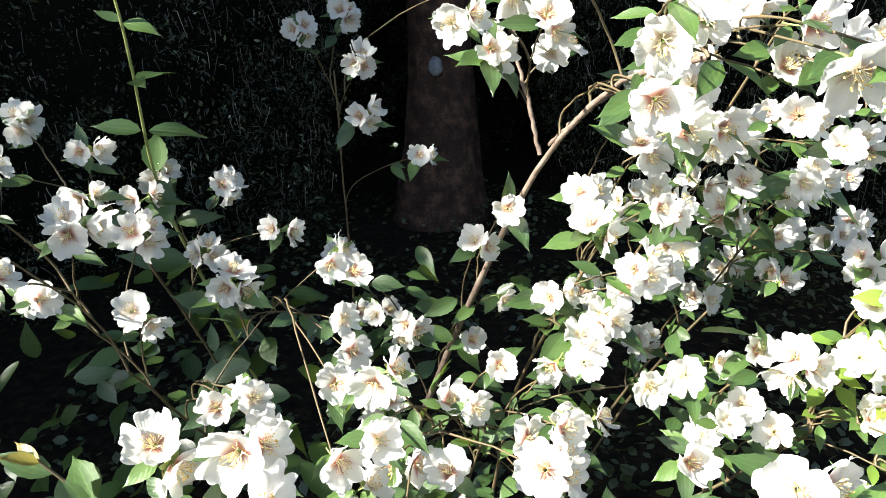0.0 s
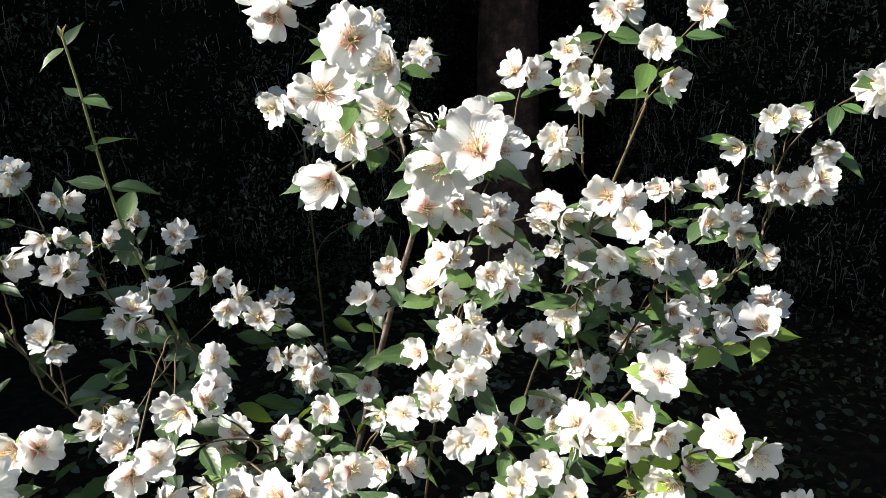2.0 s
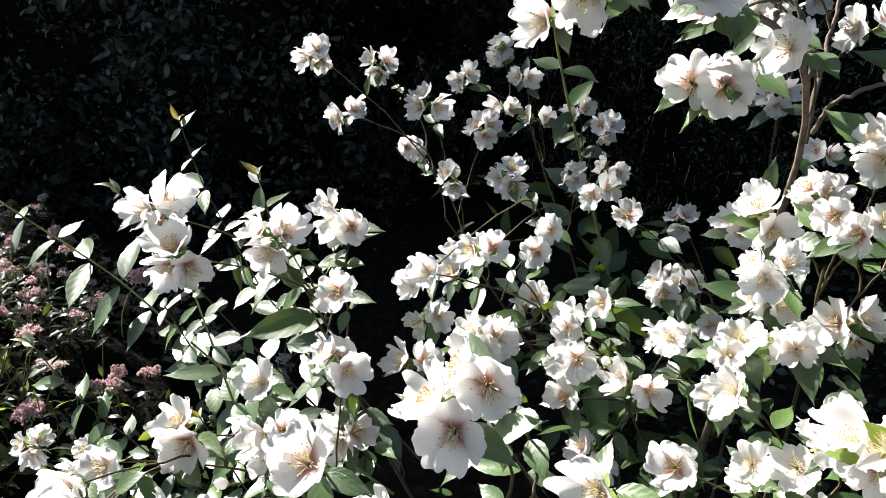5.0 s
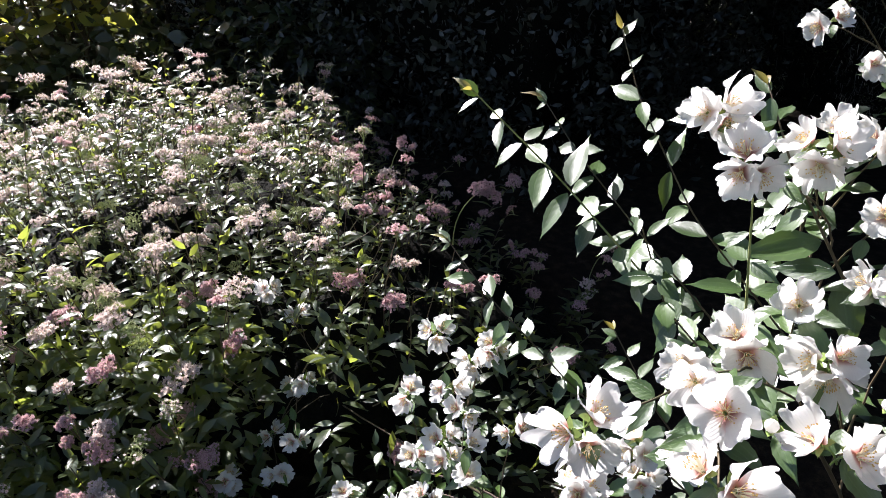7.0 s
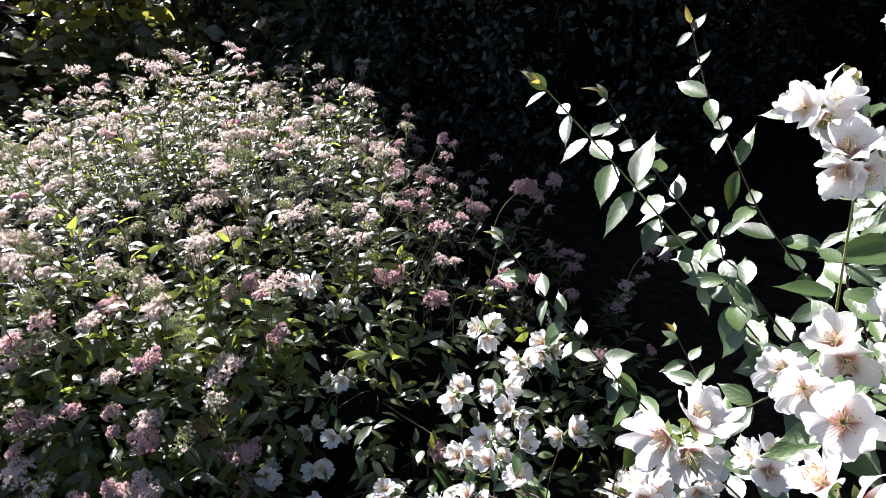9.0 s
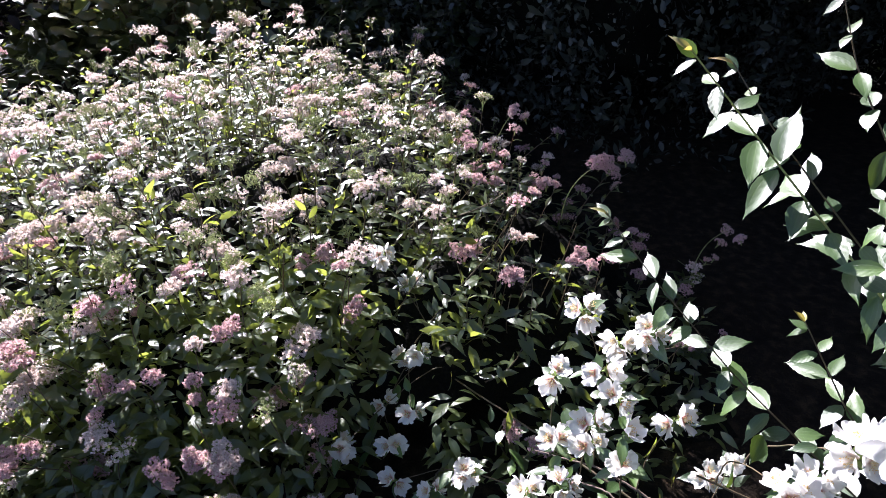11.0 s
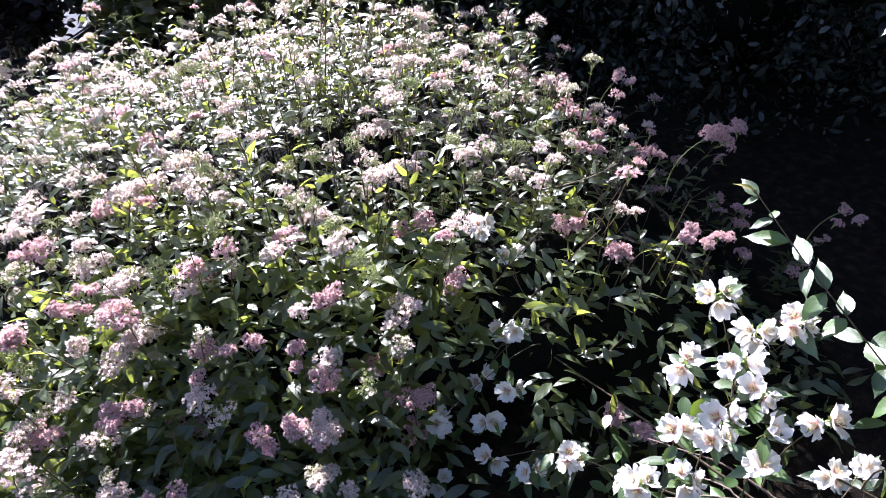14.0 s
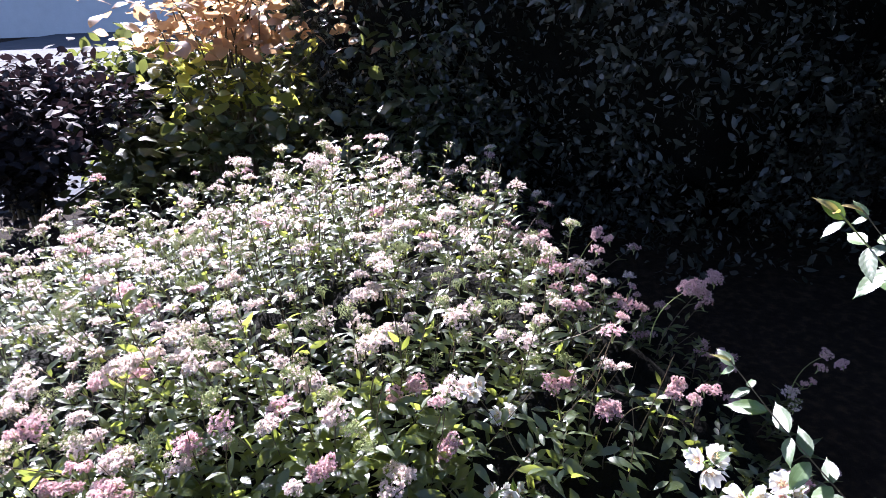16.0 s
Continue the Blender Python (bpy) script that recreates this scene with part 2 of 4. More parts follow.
def blade(length, width, fold=0.2, curl=0.2, nu=7, nv=5, belly=0.8, tip=1.0, wave=0.0, stalk=0.06, twist=0.0, teeth=0.0):
    """A leaf along +y with its upper side to +z: a folded midrib, a bent tip and a waved edge."""
    u, v = np.meshgrid(np.linspace(0, 1, nu), np.linspace(-1, 1, nv), indexing="ij")
    half = 0.5 * width * np.sin(np.pi * np.clip(u, 0.004, 0.996) ** belly) ** tip
    if teeth:
        half[1:-1] *= 1 + teeth * np.where(np.arange(nu) % 2, 1, -1)[1:-1, None]
    x = v * half
    y = length * (stalk + u * (1 - 0.12 * v**2 * (u - 0.3)))
    z = fold * np.abs(x) - curl * length * u**2 + wave * width * np.sin(9 * u + 2 * v) * np.abs(v)
    x, z = x * np.cos(twist * u) - z * np.sin(twist * u), x * np.sin(twist * u) + z * np.cos(twist * u)
    b = np.stack([v, u, 0 * u], -1).reshape(-1, 3)
    return np.stack([x, y, z], -1).reshape(-1, 3), grid_faces(nu, nv), b


def tube(points, radii, sides=6):
    """A round stem through the points."""
    p = np.asarray(points, float)
    r = np.broadcast_to(radii, (len(p),))
    t = np.gradient(p, axis=0)
    rows = []
    ref = np.array([0.21, 0.93, 0.3])
    for a, d, k in zip(p, t, r):
        m = basis(d, ref)
        ang = np.arange(sides) * 2 * np.pi / sides
        rows.append(a + k * (np.cos(ang)[:, None] * m[:, 0] + np.sin(ang)[:, None] * m[:, 2]))
        ref = m[:, 2]
    v = np.concatenate(rows)
    f = []
    for i in range(len(p) - 1):
        for j in range(sides):
            a, b = i * sides + j, i * sides + (j + 1) % sides
            f.append((a, b, b + sides, a + sides))
    return v, np.array(f), np.zeros((len(v), 3))


def bend(a, b, sag, n=8, wobble=0.0):
    """A curved line from a to b that leaves by the way a + sag."""
    a, b, s = (np.asarray(k, float) for k in (a, b, sag))
    t = np.linspace(0, 1, n)[:, None]
    c = a + s
    p = (1 - t) ** 2 * a + 2 * t * (1 - t) * c + t**2 * b
    if wobble:
        p[1:-1] += rng.normal(0, wobble, (n - 2, 3))
    return p


def spline(points, n=24):
    p = np.asarray(points, float)
    d = np.r_[0, np.cumsum(np.linalg.norm(np.diff(p, axis=0), axis=1))]
    q = np.stack([np.interp(np.linspace(0, d[-1], n), d, p[:, k]) for k in range(3)], 1)
    for _ in range(2):
        q[1:-1] = 0.25 * q[:-2] + 0.5 * q[1:-1] + 0.25 * q[2:]
    return q


def lump(size, seed, rows=14, cols=22, rough=0.22):
    """A closed uneven mass of the given half sizes, round its own middle."""
    v, th = [], np.linspace(0.02, np.pi - 0.02, rows)
    for a in th:
        for k in range(cols):
            ph = 2 * np.pi * k / cols
            d = Vector((math.sin(a) * math.cos(ph), math.sin(a) * math.sin(ph), math.cos(a)))
            s = 1 + rough * noise.noise(d * 2.3 + Vector((seed, 0, 0))) + 0.5 * rough * noise.noise(d * 6 + Vector((0, seed, 0)))
            v.append([d.x * size[0] * s, d.y * size[1] * s, d.z * size[2] * s])
    f = [(i * cols + k, i * cols + (k + 1) % cols, (i + 1) * cols + (k + 1) % cols, (i + 1) * cols + k) for i in range(rows - 1) for k in range(cols)]
    return np.array(v), np.array(f), np.zeros((len(v), 3))


def thing(name, at, label, category, group="", kind=""):
    ob = new(name)
    ob.location = at
    ob.empty_display_size = 0.1
    return tagged(ob, label, category, group, kind)


def part(name, me, parent, label="", m=None, kind=""):
    """One mesh object under a thing or a part; m is its pose in the world, kept relative to the thing's base."""
    ob = new(name, me)
    ob.parent = parent
    ob.matrix_parent_inverse = Matrix.Translation(parent.location).inverted() if parent.type == "EMPTY" else Matrix.Identity(4)
    if m is not None:
        ob.matrix_basis = m
    return tagged(ob, label, kind=kind)

# ---- ground ----
def ground_sheet():
    n = 90
    s = np.sinh(np.linspace(-4.2, 4.2, n)) / np.sinh(4.2) * 400
    x, y = np.meshgrid(s, s, indexing="ij")
    near = np.exp(-(x**2 + y**2) / 60)
    z = np.array([0.05 * noise.noise(Vector((a * 1.3, b * 1.3, 0))) for a, b in zip(x.ravel(), y.ravel())]).reshape(n, n) * near
    bag = Bag().add((np.stack([x, y, z - 0.03], -1).reshape(-1, 3), grid_faces(n, n), np.zeros((n * n, 3))))
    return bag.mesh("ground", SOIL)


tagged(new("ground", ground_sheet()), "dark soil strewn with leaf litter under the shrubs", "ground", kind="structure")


def slab(x0, y0, x1, y1, z0, z1, mat, name):
    bm = bmesh.new()
    bmesh.ops.create_cube(bm, size=1)
    bmesh.ops.transform(bm, verts=bm.verts, matrix=Matrix.Translation(((x0 + x1) / 2, (y0 + y1) / 2, (z0 + z1) / 2)) @ Matrix.Diagonal((x1 - x0, y1 - y0, z1 - z0, 1)))
    bmesh.ops.bevel(bm, geom=bm.edges, offset=0.012, segments=2, affect="EDGES")
    me = bpy.data.meshes.new(name)
    bm.to_mesh(me)
    me.materials.append(mat)
    return me


tagged(new("pavement", slab(-34, -14, -5.0, -2.95, -0.1, 0.05, PAVING, "pavement")), "pale sunlit concrete paving beyond the shrubs", "pavement", kind="structure")


tagged(new("wall_far", slab(-31, -40, -30.6, 12, -0.1, 7.0, RENDER, "wall_far")), "far pale grey-blue rendered wall in its own shade", "wall", kind="structure")


def ground_cover():
    """Small leaves of creeping plants and fallen litter over the shaded soil behind the shrubs."""
    bag = Bag()
    small = [blade(0.045, 0.028, 0.1, 0.1 + 0.1 * k, 4, 3, 0.9, 0.9) for k in range(3)]
    while len(bag.v) < 6500:
        x, y = rng.uniform(-1.5, 4.5), rng.uniform(1.35, 5.0)
        w = noise.noise(Vector((1.4 * x, 1.4 * y, 3.0)))
        if w < rng.uniform(-0.5, 0.25):
            continue
        p = (x, y, rng.uniform(0.0, 0.06 + 0.25 * max(0.0, w)))
        bag.add(small[len(bag.v) % 3], p, basis(unit(rng.normal(0, 1, 3) * (1, 1, 0.3)), rng.normal(0, 0.4, 3) + (0, 0, 1)), rng.uniform(0.6, 1.4))
    return bag.mesh("ground_cover", BUSH_LEAF)


tagged(new("ground_cover", ground_cover()), "low dark creeping leaves over the soil behind the shrubs", "ground cover", kind="stuff")


# ---- trees and hedges behind ----
def needle(length, width):
    """A narrow leaf folded along its midrib."""
    w = width / 2
    v = np.array([(0, 0, 0), (w, 0.45 * length, 0.3 * w), (0, length, -0.08 * length), (-w, 0.45 * length, 0.3 * w)])
    return v, np.array([[0, 1, 2, 3]]), np.array([(0, 0, 0), (1, 0.45, 0), (0, 1, 0), (-1, 0.45, 0)], float)


TREE_BLADES = [needle(0.02 + 0.007 * k, 0.009 + 0.002 * k) for k in range(4)]


def spray(n, spread):
    """A small leafy twig end of a tree: loose uneven leaves round a drooping stem."""
    bag = Bag()
    for k in range(n):
        s = rng.random()
        at = np.array([0, spread * s, -0.3 * spread * s * s]) + rng.normal(0, 0.16 * spread, 3)
        d = unit(rng.normal(0, 1, 3) + (0, 0.6, -0.4))
        bag.add(TREE_BLADES[k % 4], at, basis(d, rng.normal(0, 0.6, 3) + (0, 0, 1)), rng.uniform(0.6, 1.2))
    return bag.shape()


SPRAYS = [spray(30, 0.2), spray(24, 0.16), spray(34, 0.26), spray(28, 0.3)]


def clump(n, spread):
    """A leafy twig end with broad leaves."""
    bag = Bag()
    for k in range(n):
        at = rng.normal(0, 0.4 * spread, 3) + (0, 0.5 * spread, 0)
        bag.add(BROAD[k % 3], at, basis(unit(rng.normal(0, 1, 3) + (0, 0.8, -0.3)), rng.normal(0, 0.6, 3) + (0, 0, 1)), rng.uniform(0.6, 1.3))
    return bag.shape()


BROAD = [blade(0.075, 0.034, 0.15, 0.2, 4, 3, 0.85, 1.0), blade(0.055, 0.028, 0.15, 0.1, 4, 3, 0.9, 1.0), blade(0.09, 0.036, 0.2, 0.3, 4, 3, 0.85, 1.0)]
CLUMPS = [clump(14, 0.2), clump(10, 0.15), clump(16, 0.26)]


def crown_mesh(name, size, count, seed, mat, gap=0.15, shapes=SPRAYS, scale=1.0, inner=0.84):
    bag = Bag()
    k = 0
    while k < count:
        d = unit(rng.normal(0, 1, 3))
        w = noise.noise(Vector(d * 3.1) + Vector((seed, 0, 0)))
        if w < -0.35 + gap * rng.random():
            continue
        r = (1 + 0.22 * noise.noise(Vector(d * 2.3) + Vector((seed, 0, 0)))) * (inner + rng.random() * (1.12 - inner) + 0.12 * w)
        at = d * r * np.asarray(size)
        out = unit(d / np.asarray(size) + rng.normal(0, 0.35, 3) + (0, 0, -0.25))
        bag.add(shapes[k % len(shapes)], at, basis(out, d + rng.normal(0, 0.5, 3) + (0, 0, 0.6)), scale * rng.uniform(0.7, 1.3), chance="own")
        k += 1
    return bag.mesh(name, mat)


def dead_twigs(size, middle, count, reach):
    """Fine bare twigs and dry leaf scraps that hang and stick out of the open side of a crown, low down; the few pale
    ones are painted sun flecks.
    """
    bag = Bag()
    for k in range(count):
        a, z = rng.uniform(-np.pi, 0.3), rng.uniform(0.1, 3.2) - middle
        wide = math.sqrt(max(0.05, 1 - (z / size[2]) ** 2)) * rng.uniform(0.9, 1.1)
        a = np.array([size[0] * wide * math.cos(a), size[1] * wide * math.sin(a), z])
        way = unit(rng.normal(0, 0.2, 3) + (0, 0, -1) if rng.random() < 0.85 else rng.normal(0, 1, 3))
        b = a + way * rng.uniform(0.1, 1.0) ** 3 * reach
        bag.add(tube(bend(a, b, rng.normal(0, 0.03 * reach, 3), 3), [0.0024, 0.002, 0.001], 3))
        for j in range(3):
            bag.add(TREE_BLADES[(k + j) % 4], b + rng.normal(0, 0.09, 3), basis(rng.normal(0, 1, 3), rng.normal(0, 1, 3)), rng.uniform(0.25, 0.8))
    return bag.mesh("brushwood", DEADWOOD)


def evergreen(at, radius, low, high, count, seed, trunk_radius, label, twigs=0, reach=0.1, leaf=None):
    tree = thing("evergreen_tree", (at[0], at[1], 0), label, "tree", "evergreens behind the shrubs")
    mid, half = (low + high) / 2, (high - low) / 2
    line = spline([(at[0], at[1], -0.05), (at[0] + 0.04, at[1], 1.2), (at[0] - 0.03, at[1] + 0.05, 3), (at[0], at[1], high * 0.9)], 16)
    radii = np.linspace(trunk_radius, trunk_radius * 0.35, 16)
    radii[0], radii[1] = trunk_radius * 1.5, trunk_radius * 1.12
    line, radii = spline(line, 60), np.interp(np.linspace(0, 15, 60), np.arange(16), radii)
    bole = tube(line, radii, 28)
    axis = np.repeat(line, 28, axis=0)
    away = bole[0] - axis
    for i, (p, d) in enumerate(zip(bole[0], away)):   # flaking ridges that run up the bole
        turn = math.atan2(d[1], d[0])
        away[i] = d * (1 + 0.09 * noise.noise(Vector((3.2 * math.cos(turn), 3.2 * math.sin(turn), 1.1 * p[2] + seed))) + 0.07 * noise.noise(Vector((9 * math.cos(turn), 9 * math.sin(turn), 3 * p[2] + seed))))
    trunk = part("trunk", Bag().add((axis + away, bole[1], bole[2])).mesh("trunk", TRUNK), tree)
    if low > 4:   # the scar of a lost branch
        v, f, b = lump((0.045, 0.03, 0.06), 5.0, 8, 14, 0.3)
        part("branch_scar", Bag().add((v + (at[0] - 0.01, at[1] - trunk_radius * 1.0, 1.05), f, b)).mesh("branch_scar", SCAR), trunk, "pale grey scar of a lost branch")
    # solid core: the crown's inner shade as black colour, and a stop for sunlight
    part("inner_crown", Bag().add(lump((radius * 0.88, radius * 0.88, half * 0.9), seed, 18, 28)).mesh("inner_crown", SHADE_CORE), tree, "solid near-black core that stands in for the shade among the twigs", Matrix.Translation((at[0], at[1], mid)))
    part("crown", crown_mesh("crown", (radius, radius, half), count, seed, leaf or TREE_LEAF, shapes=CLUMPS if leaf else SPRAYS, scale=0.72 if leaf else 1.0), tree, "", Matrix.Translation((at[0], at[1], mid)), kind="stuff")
    if twigs:
        part("brushwood", dead_twigs((radius, radius, half), mid, twigs, reach), tree, "thin dead twigs, a few painted pale as sun flecks", Matrix.Translation((at[0], at[1], mid)), kind="stuff")
    return tree


evergreen((-4.62, 1.45), 2.0, -0.8, 7.5, 8500, 3.0, 0.16, "dense dark evergreen tree in deep shade behind the spiraea", 1500, 0.05, LAUREL_LEAF)
# added tree, placed and sized so that its shadow falls on the spiraea mound
evergreen((-5.65, 0.35), 1.6, -2.0, 5.8, 4000, 41.0, 0.12, "added dense evergreen tree that casts shade on the spiraea", 0, 0.1, LAUREL_LEAF)
evergreen((-2.5, 4.9), 1.9, -2.0, 8.0, 4600, 9.0, 0.15, "dense dark evergreen tree with hanging foliage", 3600, 0.14)
evergreen((2.7, 5.4), 2.0, -2.0, 8.0, 4600, 14.0, 0.15, "dense dark evergreen tree with hanging foliage", 6000, 0.16)
evergreen((-0.02, 4.75), 1.9, 4.4, 9.5, 3000, 21.0, 0.23, "old tree with a bare rough brown trunk")
evergreen((-5.0, 4.9), 2.2, -2.0, 9.5, 3600, 27.0, 0.17, "tall dark evergreen tree at the back", 4000, 0.16)
evergreen((5.6, 3.0), 2.1, -2.0, 7.0, 2600, 33.0, 0.15, "dense dark evergreen tree with hanging foliage")


def hedge(a, b, thick, height, count, seed):
    a, b = np.array(a, float), np.array(b, float)
    mid, length = (a + b) / 2, np.linalg.norm(b - a)
    ob = thing("evergreen_hedge", (*mid, 0), "dark clipped evergreen hedge in deep shade", "hedge", "hedges at the back")
    ang = math.atan2(b[1] - a[1], b[0] - a[0])
    m = Matrix.Translation((*mid, height / 2)) @ Matrix.Rotation(ang, 4, "Z")
    # solid black core paints the shade inside the hedge and lets no light through
    part("inner_hedge", Bag().add(lump((length / 2 * 0.98, thick * 0.85, height * 0.58), seed, 12, 40, 0.12)).mesh("inner_hedge", SHADE_CORE), ob, "solid near-black core that stands in for the shade among the twigs", m)
    bag = Bag()
    for k in range(count):
        x, z = rng.uniform(-length / 2, length / 2), rng.uniform(-height / 2, height / 2)
        y = -thick * (0.9 + 0.25 * noise.noise(Vector((x, z, seed)))) * math.sqrt(max(0.1, 1 - (x / length * 1.7) ** 2))
        bag.add(SPRAYS[k % 3], (x, y * rng.uniform(0.9, 1.15), z), basis(unit((rng.normal(0, 0.5), -1, rng.normal(-0.2, 0.4))), (0, -0.4, 1)), rng.uniform(0.8, 1.3), chance="own")
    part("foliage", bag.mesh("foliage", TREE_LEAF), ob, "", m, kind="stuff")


hedge((-7.0, 7.6), (7.5, 7.6), 1.0, 5.0, 2400, 4.0)
hedge((-8.6, -2.7), (-8.6, 7.6), 1.0, 3.2, 3600, 8.0)


# ---- bushes with large rounded leaves ----
ROUND = [blade(0.1, 0.062, 0.12, 0.15 + 0.15 * k, 6, 5, 1.15, 0.75, 0.02, 0.18) for k in range(3)]


def bush(at, size, count, top_share, green, top, label, name, group="", big=1.0):
    ob = thing(name, (at[0], at[1], 0), label, "bush", group)
    crown, young, fresh, singles = Bag(), Bag(), Bag(), 0
    kinds = (green, top, YELLOW_LEAF)
    meshes = [[Bag().add(s, chance=0.3 * k).mesh("leaf", mat) for k, s in enumerate(ROUND)] for mat in kinds]
    for k in range(26):
        a = rng.uniform(0, 2 * np.pi)
        r = rng.uniform(0.2, 0.95)
        tip = np.array([at[0] + size[0] * r * math.cos(a), at[1] + size[1] * r * math.sin(a), at[2] + size[2] * math.sqrt(1 - r * r) * rng.uniform(0.8, 1.08)])
        line = bend((at[0] + rng.normal(0, 0.08), at[1] + rng.normal(0, 0.08), 0), tip, (0, 0, tip[2] * 0.6), 12, 0.012)
        part("stem", Bag().add(tube(line, np.linspace(0.014, 0.003, 12), 6)).mesh("stem", TWIG), ob)
        for j in range(count):
            s = rng.beta(3.2, 1.1) if green is PURPLE_LEAF else rng.beta(1.7, 1.1)
            p = line[min(11, int(s * 11.99))] + rng.normal(0, 0.19 if top is COPPER_LEAF else 0.09, 3)
            d = unit(rng.normal(0, 1, 3) * (1, 1, 0.4) + (0, 0, 0.35))
            which = 1 if (s > 1 - top_share and p[2] > at[2] + 0.52 * size[2]) else 0
            if top is COPPER_LEAF and which == 0 and p[2] > at[2] + 0.2 * size[2] and rng.random() < 0.42:
                which = 2
            turn, grown = basis(d, rng.normal(0, 0.6, 3) + (0, 0, 1)), rng.uniform(0.6, 1.5) * (big if which or green is PURPLE_LEAF else 1.0)
            if singles < 290 and p[0] > at[0] + 0.25 * size[0] and p[2] > at[2] + 0.3 * size[2]:
                part("leaf", meshes[which][j % 3], ob, "", placed(p, turn, grown))
                singles += 1
            else:
                (crown, young, fresh)[which].add(ROUND[j % 3], p, turn, grown)
    for j in range(0 if green is PURPLE_LEAF else 12 * count):   # the skirt of leaves near the ground
        a, r = rng.uniform(0, 2 * np.pi), math.sqrt(rng.random())
        p = (at[0] + size[0] * r * math.cos(a), at[1] + size[1] * r * math.sin(a), rng.uniform(0.05, at[2] + 0.3))
        crown.add(ROUND[j % 3], p, basis(unit(rng.normal(0, 1, 3) * (1, 1, 0.4)), rng.normal(0, 0.5, 3) + (0, 0, 1)), rng.uniform(0.8, 1.4))
    part("foliage", crown.mesh("foliage", green), ob, "", kind="stuff")
    part("young_foliage", young.mesh("young_foliage", top), ob, "copper young leaves lit from behind" if top is COPPER_LEAF else "", kind="stuff")
    if top is COPPER_LEAF:
        part("yellowing_foliage", fresh.mesh("yellowing_foliage", YELLOW_LEAF), ob, "yellow-green leaves lit from behind", kind="stuff")


bush((-4.75, -1.56, 0.45), (0.85, 1.2, 1.22), 56, 0.6, BUSH_LEAF, COPPER_LEAF, "broad-leaved bush with sunlit copper and yellow-green leaves", "copper_leaved_bush", "", 1.15)
bush((-6.3, -1.2, 0.8), (0.8, 1.1, 1.5), 150, 0.3, BUSH_LEAF, BUSH_LEAF, "low dark green bush behind the copper-leaved one", "green_bush")
bush((-4.6, -0.05, 0.55), (0.75, 0.7, 1.1), 64, 0.3, BUSH_LEAF, BUSH_LEAF, "dark green broad-leaved bush in the shade of the copper-leaved one", "green_bush")
bush((-4.55, -3.0, 0.36), (1.1, 0.95, 0.7), 260, 0.3, PURPLE_LEAF, PURPLE_LEAF, "bush with dark purple rounded leaves beside the paving", "purple_leaved_bush", "", 0.72)
bush((-5.6, -2.45, 0.45), (0.6, 0.55, 0.65), 110, 0.3, BUSH_LEAF, BUSH_LEAF, "dark green bush between the purple one and the copper one", "green_bush")


# ---- mock orange shrubs ----
LEAVES = [blade(0.054 + 0.006 * k, 0.0275 + 0.003 * (k % 3), 0.1 + 0.04 * k, 0.06 + 0.05 * (k % 4), 13, 5, 0.7, 1.02, 0.012, 0.07, 0.25 * (k % 3 - 1), 0.035) for k in range(6)]
LEAF_MESHES = [Bag().add(s, chance=0.15 * k).mesh("leaf", LEAF) for k, s in enumerate(LEAVES)]
FRESH_MESHES = [Bag().add(s, size=0.82, chance=0.2 * k).mesh("young_leaf", FRESH) for k, s in enumerate(LEAVES[:3])]
TIP_MESHES = [Bag().add(blade(0.026 + 0.004 * k, 0.009, 0.5, 0.12 + 0.1 * k, 7, 5, 0.7, 1.0), chance=0.2 * k).mesh("bronze_leaf", BRONZE) for k in range(3)]


def petal(radius, cup, width, wave):
    """A broad petal with a blunt frayed end and a crinkled blade."""
    u, v = np.meshgrid(np.sin(np.linspace(0, np.pi / 2, 10)), np.linspace(-1, 1, 13), indexing="ij")
    half = radius * width * np.interp(u, [0, 0.15, 0.35, 0.6, 0.8, 0.92, 1], [0.3, 0.55, 0.84, 1, 1, 0.92, 0.74])
    x = v * half
    fray = 0.055 * np.sin(4.5 * v + 70 * wave) + 0.026 * np.sin(10 * v + 130 * wave) + 0.012 * np.sin(21 * v + 50 * wave)
    y = radius * (0.05 + u + fray * u**5 - 0.1 * v**2 * u**2 - 0.06 * np.exp(-(v / 0.14) ** 2) * u**8) * (1 - 0.2 * cup * u)
    ruffle = 1.5 * wave * np.sin(5 * v + 120 * wave) + 0.1 * np.sin(8 * v + 90 * wave) * np.abs(v) + 0.025 * np.sin(17 * v + 40 * wave) * u
    z = radius * (cup * u**1.5 - 0.45 * cup * u**4 + 0.24 * v**2 * (0.3 + cup) * u + ruffle * u**2)
    return np.stack([x, y, z], -1).reshape(-1, 3), grid_faces(10, 13), np.stack([v, u, 0 * u], -1).reshape(-1, 3)


